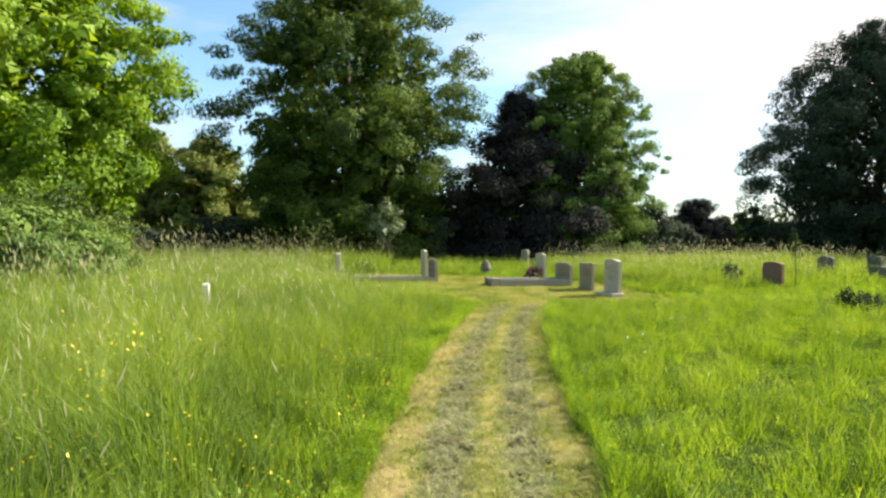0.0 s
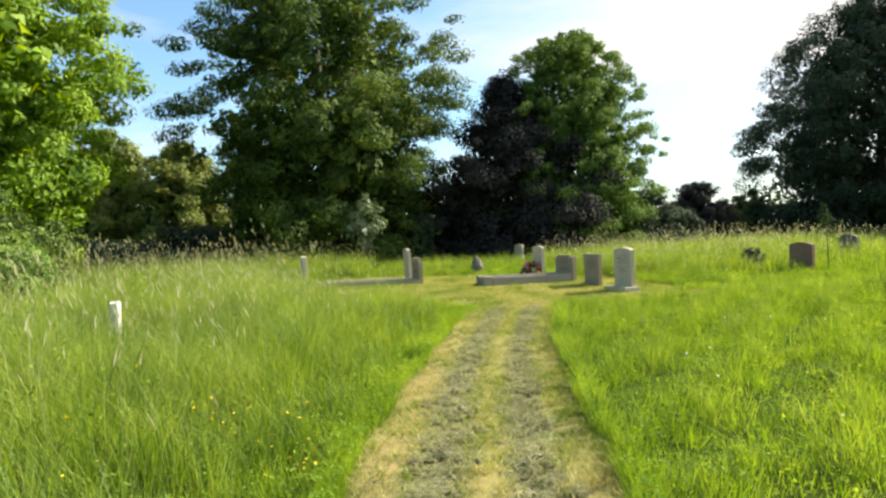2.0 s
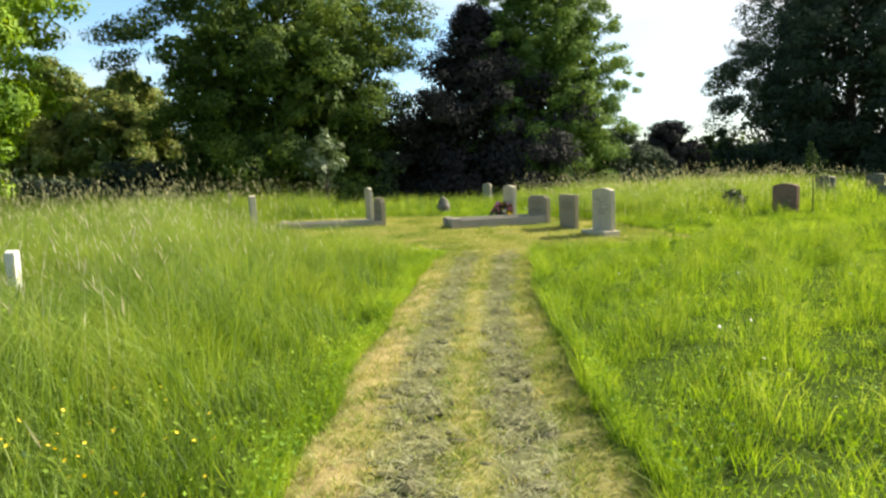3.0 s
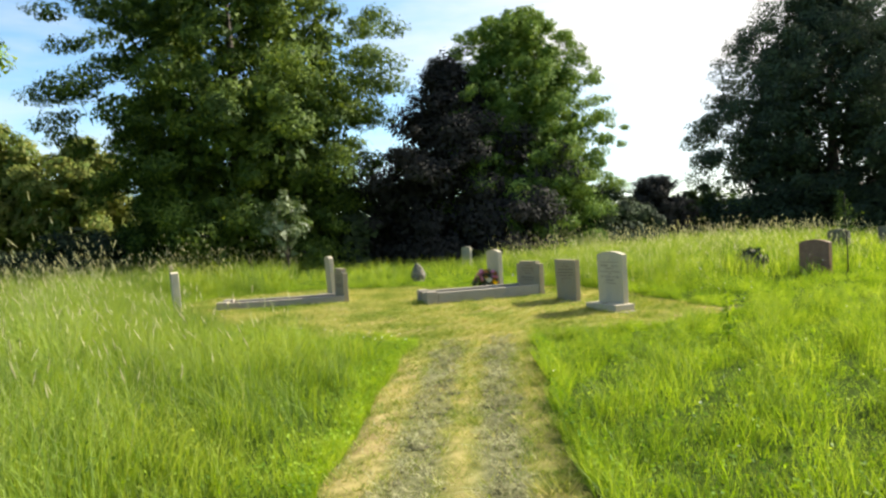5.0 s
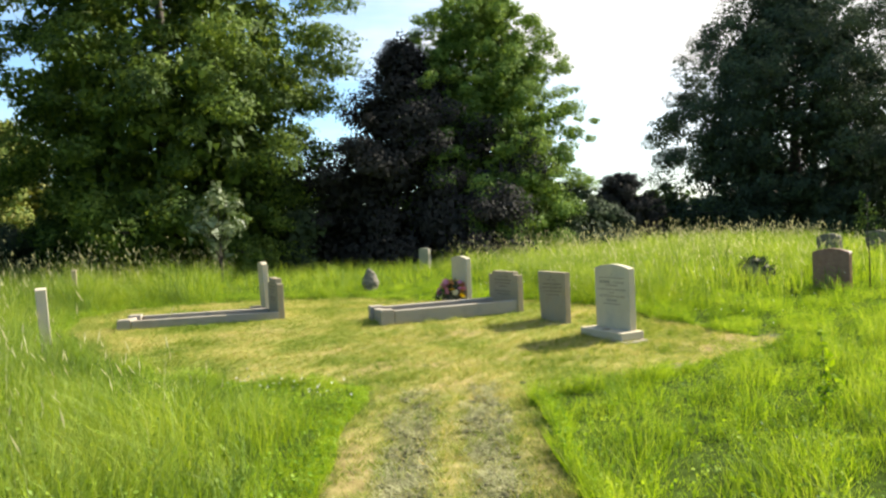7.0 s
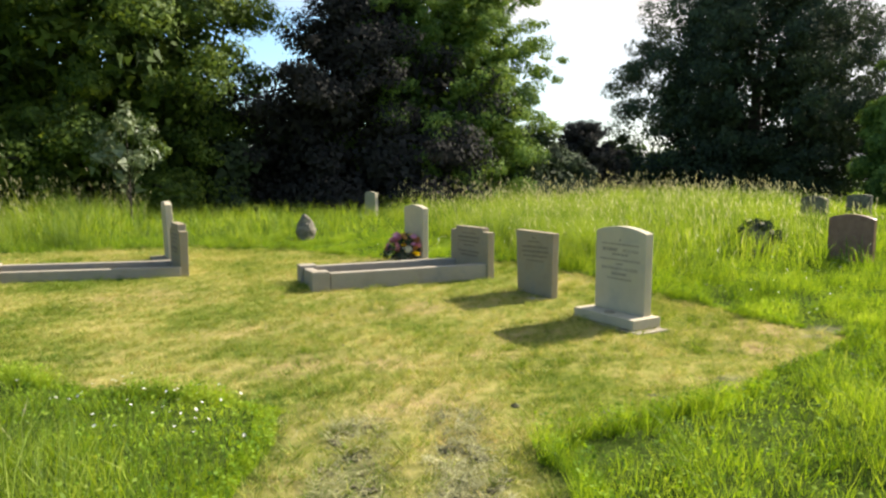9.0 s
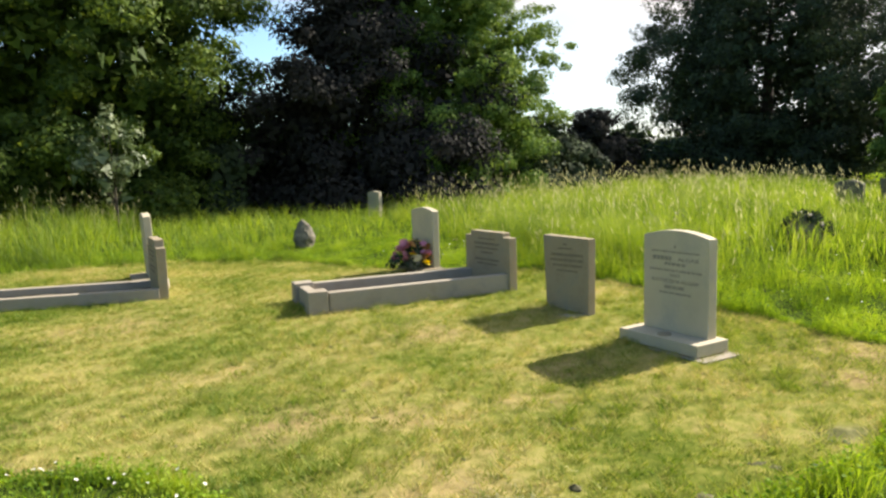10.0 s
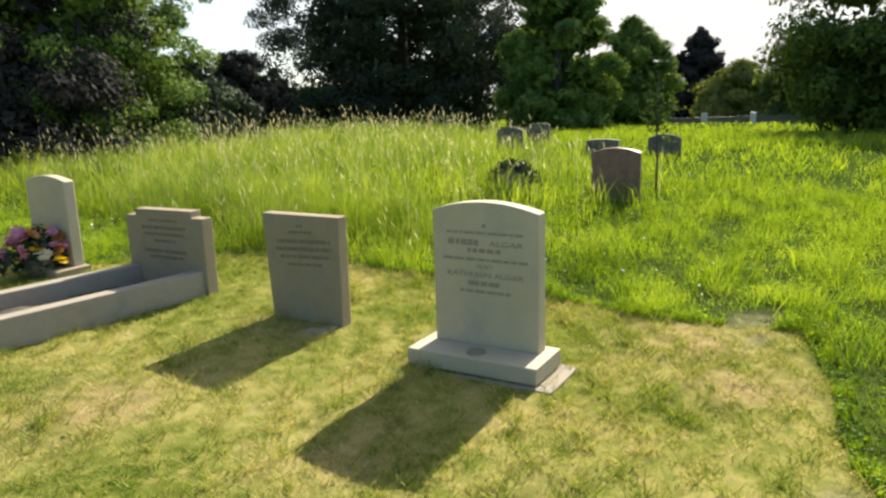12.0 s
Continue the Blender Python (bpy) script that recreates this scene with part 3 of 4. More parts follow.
for i, (bx, by, bh, br) in enumerate(((26.5, 60, 2.6, 2.4), (29.5, 62, 4.3, 2.6), (33, 60, 3.4, 2.4), (37, 61, 2.6, 3.0), (22.5, 58, 1.9, 2.6))):
    tree("bush", bx, by, bh, br, LEAF_FAR if i % 2 else LEAF_MID, "green bush in a distant hedgerow", "bush", "hedge", leaves=6000, leaf=0.3, clumps=40, clump=0.3, seed=50 + i)
for i, (bx, by, bh, br) in enumerate(((0.6, 39.5, 4.6, 3.0), (-10.5, 40.0, 2.2, 3.2), (-16.5, 41.0, 1.5, 3.6), (12.5, 40.5, 3.2, 2.8), (15.2, 42.5, 2.2, 2.4))):
    tree("hedge_shrub", bx, by, bh, br, LEAF_DARK, "dense dark shrub under the trees", "shrub", "hedge", leaves=9000, leaf=0.24, clumps=50, clump=0.3, seed=60 + i)


def far_woods():
    """A belt of woods all round, beyond the trees that stand out."""
    rng = np.random.RandomState(77)
    n = 620
    a = rng.uniform(0, 2 * np.pi, n)
    d = rng.uniform(118, 150, n)
    hgt = 4.5 + 2.5 * np.sin(a * 9) * np.sin(a * 4 + 1) + rng.uniform(0, 2.5, n)
    cx, cy = 3 + np.sin(a) * d, 20 + np.cos(a) * d
    centres = np.stack([cx, cy, height(cx, cy) + hgt * rng.uniform(0.2, 0.85, n)], 1)
    v, tris = leaf_cloud(rng, centres, rng.uniform(2.0, 4.2, n), 60000, 1.0, 0.7, far=True)
    tagged(new("far_woods", raw_mesh("far_woods", v, tris, LEAF_FAR)), "belt of distant green woods on the horizon", "woods", kind="stuff")


far_woods()


# ---- gravestones ----
FACING = -74.4


def grave_lines(parent, y, rows, w=0.006, material=LETTER):
    """Worn lines of lettering that can no longer be read."""
    for z, width, tall, x in rows:
        bm = bmesh.new()
        rng = random.Random(int(z * 1000))
        s = -width / 2
        while s < width / 2 - 0.01:
            step = min(rng.uniform(0.018, 0.075), width / 2 - s)
            bmesh.ops.create_cube(bm, size=1, matrix=Matrix.LocRotScale((x + s + step / 2, y, z), None, (step, w * 0.5, tall)))
            s += step + rng.uniform(0.007, 0.015)
        part("lettering", bm, material, parent, "worn engraved lettering")


def grave_words(parent, words, x, y, z, tall, width):
    cu = bpy.data.curves.new("inscription", "FONT")
    cu.body, cu.size, cu.extrude, cu.align_x = words, tall * 1.35, 0.0015, "CENTER"
    cu.materials.append(LETTER)
    ob = new("inscription", cu)
    ob.parent = parent
    ob.matrix_local = pose(x, y, z, 90)
    bpy.context.view_layer.update()
    if ob.dimensions.x > 0.01:
        cu.space_character = 1.0
        ob.scale = (width / ob.dimensions.x, 1, 1)
    return ob


def arched_headstone():
    """The newest stone: a pale arched slab on a plinth and a concrete footing."""
    t = empty("headstone", pose(5.12, 18.27, lie(5.12, 18.27), 0, 0, FACING))
    part("footing", box(0.05, 0.0, -0.06, 0.94, 0.44, 0.062, 0.006, 0.004, 3), CONCRETE, t, "rough concrete footing slab")
    part("plinth", box(0, 0, 0.012, 0.84, 0.38, 0.1, 0.008, 0.0015, 2), STONE_PALE, t, "pale stone plinth")
    st = part("slab", slab(arched(0.69, 0.82, 0.055), 0.1, 0.007, 0.0006, 1, 0.085), STONE_PALE, t, "pale stone slab with an arched top")
    st.location.z = 0.112
    bm = bmesh.new()
    bmesh.ops.create_cone(bm, cap_ends=True, segments=20, radius1=0.06, radius2=0.056, depth=0.012, matrix=Matrix.Translation((0.0, -0.09, 0.117)))
    part("flower_holder", bm, STONE_GREY, t, "round flower-holder cap")
    f = 0.0335
    grave_lines(st, f, ((0.735, 0.02, 0.022, 0), (0.69, 0.5, 0.014, 0), (0.632, 0.2, 0.034, -0.14), (0.585, 0.22, 0.024, 0), (0.53, 0.55, 0.016, 0), (0.385, 0.22, 0.026, 0), (0.335, 0.33, 0.016, 0)))
    grave_words(st, "ALGAR", 0.14, f, 0.616, 0.034, 0.22)
    grave_words(st, "ALSO", 0, f, 0.478, 0.026, 0.11)
    grave_words(st, "KATHLEEN ALGAR", 0, f, 0.424, 0.034, 0.5)
    return tagged(t, "pale arched headstone on a stepped stone plinth in mown grass", "gravestone")


def plain_headstone():
    t = empty("headstone", pose(4.87, 19.71, lie(4.87, 19.71), 0, -1.6, -71.5))
    part("footing", box(-0.02, -0.1, -0.06, 0.58, 0.26, 0.062, 0.006, 0.004, 5), CONCRETE, t, "low concrete footing")
    st = part("slab", slab([(-0.305, -0.02), (0.305, -0.02), (0.335, 0.765), (-0.325, 0.79)], 0.1, 0.008, 0.0012, 4, 0.0), STONE_GREY, t, "square-topped grey stone slab")
    grave_lines(st, -0.0515, ((0.7, 0.05, 0.02, 0), (0.655, 0.2, 0.018, 0), (0.59, 0.46, 0.026, 0.02), (0.535, 0.48, 0.026, 0.02), (0.48, 0.42, 0.022, 0.02), (0.425, 0.3, 0.018, 0.02)), material=LETTER_GREY)
    return tagged(t, "square-topped grey headstone leaning slightly on the mown lawn", "gravestone")


def kerbed_grave(x, y, turn, width, length, kerb_h, head, label, seed=0, fill=SOIL, skew=0.0):
    """A grave with kerbs round it, corner blocks at its foot and a headstone at its far end. Its base lies at the foot's middle."""
    t = empty("kerbed_grave", pose(x, y, lie(x + 1.2, y), 0, 0, turn))
    k = 0.12
    for s in (-1, 1):
        part("side_kerb", box(s * (width / 2 - k / 2), length / 2 + 0.08, -0.05, k, length - 0.3, kerb_h + 0.045, 0.012, 0.003, seed + s), CONCRETE, t, "long weathered kerb")
        part("corner_block", box(s * (width / 2 - 0.09), 0.11, -0.05, 0.2, 0.22, kerb_h + 0.07, 0.014, 0.003, seed + 3 + s), CONCRETE, t, "square corner block")
    part("foot_kerb", box(0, 0.1, -0.05, width - 0.4, k, kerb_h + 0.04, 0.012, 0.003, seed + 7), CONCRETE, t, "short kerb at the foot")
    bm = bmesh.new()
    bmesh.ops.create_grid(bm, x_segments=14, y_segments=34, size=0.5, matrix=Matrix.LocRotScale((0, length / 2, kerb_h * 0.35), None, (width - 0.2, length - 0.2, 1)))
    for v in bm.verts:
        v.co.z += 0.03 * noise.noise(v.co * 5) + 0.012 * noise.noise(v.co * 19)
    part("grave_bed", bm, fill, t, "bare soil inside the kerbs", True)
    w, sh, top, inset = head
    st = part("headstone_slab", slab(stepped(w, sh, top, inset, -0.05), 0.11, 0.008, 0.0012, seed, length - 0.02), STONE_GREY, t, "grey headstone with a stepped top")
    pivot = Vector((w / 2, length - 0.02, 0))
    st.matrix_local = Matrix.Translation(pivot) @ pose(0, 0, 0, 0, 0, skew) @ Matrix.Translation(-pivot)
    grave_lines(st, length - 0.0765, ((top - 0.09, 0.32, 0.016, 0), (top - 0.15, 0.5, 0.026, 0), (top - 0.205, 0.46, 0.022, 0), (top - 0.26, 0.24, 0.02, 0), (top - 0.345, 0.48, 0.026, 0), (top - 0.395, 0.4, 0.022, 0)), material=LETTER_GREY)
    return tagged(t, label, "grave")


def arched_slab_stone(x, y, turn, w, h, thick, rise, material, label, lean=0.0, plinth=True, category="gravestone"):
    t = empty("headstone", pose(x, y, lie(x, y), lean, 0, turn))
    part("slab", slab(arched(w, h - rise, rise, -0.05), thick, min(0.01, thick / 8), 0.002, x), material, t)
    if plinth:
        part("plinth", box(0, -0.1, -0.05, w + 0.14, thick + 0.24, 0.12, 0.008, 0.002, y), STONE_GREY, t, "low stone plinth")
    return tagged(t, label, category, "old stones in the churchyard")


def marker_stone(x, y):
    """A rough rounded stone, one block."""
    t = empty("marker_stone", pose(x, y, lie(x, y), 0, 0, 20))
    bm = bmesh.new()
    bmesh.ops.create_icosphere(bm, subdivisions=4, radius=1.0)
    for v in bm.verts:
        up = v.co.z
        v.co = Vector((v.co.x * (0.2 - 0.07 * max(0, up)), v.co.y * (0.17 - 0.05 * max(0, up)), 0.2 + 0.33 * up))
        v.co += 0.03 * noise.noise_vector(v.co * 5) + 0.02 * noise.noise_vector(v.co * 15)
    part("block", bm, STONE_DARK, t)
    tagged(t, "small rough rounded brown marker stone in the grass", "gravestone", "old stones in the churchyard")


arched_headstone()
plain_headstone()
kerbed_grave(2.19, 20.9, -82, 0.84, 2.46, 0.215, (0.88, 0.635, 0.69, 0.12), "grey kerbed grave with a stepped headstone on the lawn", 11, skew=10)
kerbed_grave(-2.0, 22.45, -92, 0.86, 2.72, 0.145, (0.8, 0.62, 0.71, 0.12), "weathered kerbed grave with a low stepped headstone", 31, skew=16)
arched_slab_stone(4.1, 22.75, FACING, 0.6, 0.9, 0.1, 0.05, STONE_PALE, "pale arched headstone with flowers at its foot")
arched_slab_stone(0.34, 23.7, -78, 0.6, 0.95, 0.1, 0.04, STONE_PALE, "pale slim headstone leaning forward on a plinth", 2.0)
arched_slab_stone(5.3, 33.6, -60, 0.5, 0.76, 0.12, 0.05, STONE_PALE, "pale headstone half hidden in long grass", 0, False)
arched_slab_stone(10.9, 21.0, -66, 0.68, 0.76, 0.12, 0.07, STONE_RED, "brown polished granite headstone overgrown with grass", 0, False)
arched_slab_stone(16.6, 27.8, -66, 0.7, 0.75, 0.14, 0.1, STONE_DARK, "dark rounded headstone in the meadow", 0, False)
arched_slab_stone(19.6, 29.2, -66, 0.7, 0.7, 0.14, 0.04, STONE_DARK, "dark square headstone in the meadow", 0, False)
arched_slab_stone(17.6, 23.9, -62, 0.75, 0.55, 0.14, 0.1, STONE_DARK, "low dark headstone sunk in grass", 0, False)
arched_slab_stone(17.3, 25.4, -62, 0.8, 0.42, 0.3, 0.03, STONE_DARK, "low stone chest sunk in grass", 0, False)
marker_stone(2.68, 26.5)
arched_slab_stone(-3.49, 11.95, -80, 0.2, 0.64, 0.1, 0.02, STONE_WHITE, "small white marker stone in long grass", 0, False)
arched_slab_stone(-2.0, 18.7, -72, 0.2, 1.07, 0.12, 0.02, STONE_PALE, "pale stone marker post beside the lawn", 2, False)
arched_slab_stone(-4.07, 27.0, -80, 0.17, 0.88, 0.1, 0.02, STONE_GREY, "grey stone marker post in tall grass", 0, False)


# ---- distant buildings and walls ----
def far_wall():
    t = empty("boundary_wall", pose(65.5, 45.0, lie(65.5, 45.0), 0, 0, -63))
    for i in range(5):
        part("wall_block", box(-7 + i * 3.5, 0, -0.2, 3.46, 0.4, 0.8 + 0.05 * math.sin(i * 5), 0.03, 0.02, i), STONE_DARK, t)
    for i in range(3):
        part("gate_pier", box(-5 + i * 4.1, -0.35, -0.2, 0.5, 0.5, 1.15, 0.04, 0.02, i), STONE_WHITE, t, "whitewashed pier")
    tagged(t, "distant grey stone boundary wall with pale piers", "wall")


def far_house():
    t = empty("house", pose(51, 76.4, lie(51, 76.4), 0, 0, -20))
    part("wall", box(0, 0, -0.3, 9, 6, 3.0, 0.02), RENDERED, t, "pale rendered wall")
    bm = bmesh.new()
    pts = [(-4.8, -3.4, 2.6), (4.8, -3.4, 2.6), (4.8, 3.4, 2.6), (-4.8, 3.4, 2.6), (-4.8, 0, 4.9), (4.8, 0, 4.9)]
    vs = [bm.verts.new(p) for p in pts]
    for f in ((0, 1, 5, 4), (2, 3, 4, 5), (1, 2, 5), (3, 0, 4), (3, 2, 1, 0)):
        bm.faces.new([vs[i] for i in f])
    part("roof", bm, ROOF_TILE, t, "brown tiled pitched roof")
    tagged(t, "low pale house with a brown roof beyond the hedge", "house")


far_wall()
far_house()


# ---- flowers at the grave ----
def blossom(rng, at, size, material, parent):
    bm = bmesh.new()
    tilt = Euler((rng.uniform(-0.9, 0.9), rng.uniform(-0.9, 0.9), rng.uniform(0, 6))).to_matrix()
    for ring, (n, lift, reach) in enumerate(((9, 0.15, 1.0), (7, 0.45, 0.72), (5, 0.75, 0.42))):
        for i in range(n):
            a = 2 * math.pi * (i + 0.4 * ring) / n
            d, s = Vector((math.cos(a), math.sin(a), lift * 0.6)), Vector((-math.sin(a), math.cos(a), 0))
            tip = d * size * reach
            pts = [Vector((0, 0, 0)), tip * 0.6 + s * size * 0.28, tip + Vector((0, 0, size * 0.12)), tip * 0.6 - s * size * 0.28]
            bm.faces.new([bm.verts.new(at + tilt @ p) for p in pts])
    return part("blossom", bm, material, parent)


def bouquet():
    t = empty("flower_bouquet", pose(3.88, 22.6, lie(3.88, 22.6)))
    t.scale = (1.05, 1.1, 1.05)
    rng = random.Random(8)
    bm = bmesh.new()
    bmesh.ops.create_cone(bm, cap_ends=True, segments=18, radius1=0.1, radius2=0.14, depth=0.17, matrix=Matrix.Translation((0, 0, 0.085)))
    part("pot", bm, STONE_DARK, t, "dark flower pot", True)
    arr = np.random.RandomState(8)
    v, tris = leaf_cloud(arr, np.array([[0, 0, 0.2], [0.14, 0.03, 0.2], [-0.14, -0.03, 0.19], [0, 0, 0.3]]), np.array([0.16, 0.14, 0.14, 0.13]), 500, 0.075)
    me = new("foliage", raw_mesh("foliage", v, tris, LEAF_DARK))
    me.parent = t
    mats = [PETAL_PINK] * 4 + [PETAL_WHITE] * 3 + [PETAL_YELLOW, PETAL_YELLOW, PETAL_ORANGE, PETAL_ORANGE, PETAL_PINK]
    for i in range(64):
        a, u = rng.uniform(0, 2 * math.pi), rng.uniform(0.1, 1)
        at = Vector((0.27 * math.cos(a) * math.sqrt(1 - u * u * 0.8), 0.17 * math.sin(a) * math.sqrt(1 - u * u * 0.8), 0.09 + 0.32 * u))
        pick = mats[rng.randrange(4)] if at.x < -0.06 and u > 0.3 else (mats[rng.randrange(4, 7)] if u < 0.45 and at.x < 0.1 else mats[rng.randrange(7, 12)])
        blossom(rng, at, rng.uniform(0.045, 0.075), pick, t)
    tagged(t, "bouquet of pink, white and orange flowers before a headstone", "flowers")


bouquet()


# ---- grass ----
def blades(rng, px, py, tall, width, lean=0.35, mown_base=0.0):
    """Blades of two bent pieces each: places, triangles and how near the tip each corner is."""
    n = len(px)
    z = height(px, py) - 0.01 + mown_base
    a, b = rng.uniform(0, 2 * np.pi, n), rng.uniform(0, 2 * np.pi, n)
    side = np.stack([np.cos(a), np.sin(a), np.zeros(n)], 1) * (width / 2)[:, None]
    bend = np.stack([np.cos(b) - 0.2 + 1.1 * waves(px, py, 0.7, 51), np.sin(b) - 0.1 + 1.1 * waves(px, py, 0.7, 52), np.zeros(n)], 1) * (tall * lean * rng.uniform(0.3, 1.5, n))[:, None]
    base = np.stack([px, py, z], 1)
    mid = base + bend * 0.3 + (0, 0, 1) * (tall * 0.55)[:, None]
    tip = base + bend + (0, 0, 1) * (tall * rng.uniform(0.8, 1.0, n))[:, None]
    v = np.stack([base - side, base + side, mid - side * 0.8, mid + side * 0.8, tip], 1).reshape(-1, 3)
    i = np.arange(n)[:, None] * 5
    tris = np.concatenate([i + (0, 1, 3), i + (0, 3, 2), i + (2, 3, 4)])
    t = np.tile([0.0, 0.0, 0.04, 0.04, 0.3], n) * np.repeat(rng.uniform(0, 1, n), 5)
    return v, tris, t


def short_blades(rng, px, py, tall, width, lean=0.9, flow=0.0):
    """Short blades, one piece each, leaning every way; flow: how far they fall outwards from their tussock."""
    n = len(px)
    a, b = rng.uniform(0, 2 * np.pi, n), rng.uniform(0, 2 * np.pi, n)
    side = np.stack([np.cos(a), np.sin(a), np.zeros(n)], 1) * (width * np.ones(n) / 2)[:, None]
    base = np.stack([px, py, height(px, py) - 0.006], 1)
    tip = base + np.stack([np.cos(b) * tall * lean, np.sin(b) * tall * lean, tall + 0.006], 1)
    if flow:
        here = tussocks(px, py)
        tip[:, 0] -= flow * tall * np.clip((tussocks(px + 0.04, py) - here) * 4, -1, 1)
        tip[:, 1] -= flow * tall * np.clip((tussocks(px, py + 0.04) - here) * 4, -1, 1)
    v = np.stack([base - side, base + side, tip], 1).reshape(-1, 3)
    return v, np.arange(n * 3).reshape(-1, 3), np.tile([0.0, 0.0, 0.5], n) * np.repeat(rng.rand(n), 3)


def stand(px, py):
    """How tall the grass stands at a place, and whether it is the long, seeding kind."""
    left, right = path_sides(py)
    edge, across, lawn = zones(px, py)
    out = np.maximum(0, -edge)
    west = px < np.where(py < 16.6, (left + right) / 2, -1 + 0 * px)
    tall = np.where(west, 0.62 + 0.16 * np.clip(-px - 0.8, 0, 1), 0.18)
    corner = np.clip((py - 15.0) / 1.2, 0, 1) * np.clip((px + 1.1) / 0.7, 0, 1)
    tall = np.where(west, tall * (1 - 0.72 * corner), tall)
    tall = np.where(~west & (py < 16.5) & (px > 4.5), 0.17 + 0.16 * np.clip((px - 4.5) / 4, 0, 1), tall)
    tall = np.where((py >= 16.5) & ~west, 0.2, tall)
    bank = np.clip((py - 19.5 - 0.1 * (px - 6)) / 2.5, 0, 1) * np.clip((px - 5.2) / 1.2, 0, 1) * np.clip((13 + 0.9 * (py - 20) - px) / 5, 0, 1)
    tall = np.maximum(tall, 0.22 + 0.42 * bank)
    tall = np.maximum(tall, 0.4 * np.exp(-(((px - 11) / 2.8) ** 2 + ((py - 21) / 2.2) ** 2) ** 2))
    rear = np.clip((py - 25.8) / 3, 0, 1)
    tall = np.maximum(tall, np.where((px < 6) & (px > -2.5), 0.24 + 0.1 * rear, 0))
    tall = np.where((py > 22) & (py < 27) & (px > 2.4) & (px < 5.4), np.minimum(tall, 0.13), tall)
    tall = tall * (1 - 0.65 * np.exp(-((px + 3.0) ** 2 + (py - 11.2) ** 2) / 1.0))
    clumpy = 1 + 0.42 * waves(px, py, 0.8, 21) + np.where(west, 0.46, 0.6) * waves(px, py, 0.3, 22)
    near_edge = np.where(west, 0.2 + 0.8 * np.clip(out / 1.0, 0, 1), np.where((py > 15.5) & (py < 18), 0.4 + 0.55 * np.clip(out / 0.45, 0, 1), 0.95))
    lip = np.exp(-(out / 0.16) ** 2) * (py < 15.8)
    tussock = np.maximum(0.28 + 1.15 * tussocks(px, py), 1.75 * lip)
    near_edge = np.where(west | (bank > 0.3), near_edge, near_edge * tussock)
    seeding = np.maximum(np.where(west & ((px < -2.5) | (py < 20) | (py > 31)), np.clip((out - 0.6) / 1.5, 0, 1), 0), bank)
    return np.maximum(0.05, tall * clumpy * near_edge), edge, seeding


def scatter(rng, x0, x1, y0, y1, per_m2):
    n = int((x1 - x0) * (y1 - y0) * per_m2)
    return rng.uniform(x0, x1, n), rng.uniform(y0, y1, n)


def grass_object(name, pieces, material, label, category="grass"):
    vs, ts, tips, base = [], [], [], 0
    for v, tris, t in pieces:
        vs.append(v), ts.append(tris + base), tips.append(t)
        base += len(v)
    me = raw_mesh(name, np.concatenate(vs), np.concatenate(ts), material, np.concatenate(tips))
    return tagged(new(name, me), label, category, kind="stuff")


def clover(rng, px, py, tall, material, name, label, size):
    """Small broad leaves among the short grass."""
    n = len(px)
    pos = np.stack([px, py, height(px, py) + tall * rng.uniform(0.35, 0.95, n)], 1)
    normal = rng.normal(size=(n, 3)) * 0.5 + (0, 0, 1)
    normal /= np.linalg.norm(normal, axis=1)[:, None]
    along = np.cross(normal, rng.normal(size=(n, 3)))
    along /= np.linalg.norm(along, axis=1)[:, None]
    side = np.cross(normal, along)
    s = size * rng.uniform(0.6, 1.5, n)[:, None]
    v = np.stack([pos - along * s, pos + side * s * 0.6, pos + along * s, pos - side * s * 0.6], 1).reshape(-1, 3)
    b = np.arange(n)[:, None] * 4
    grass_object(name, [(v, np.concatenate([b + (0, 1, 2), b + (0, 2, 3)]), np.zeros(n * 4))], material, label, "plants")


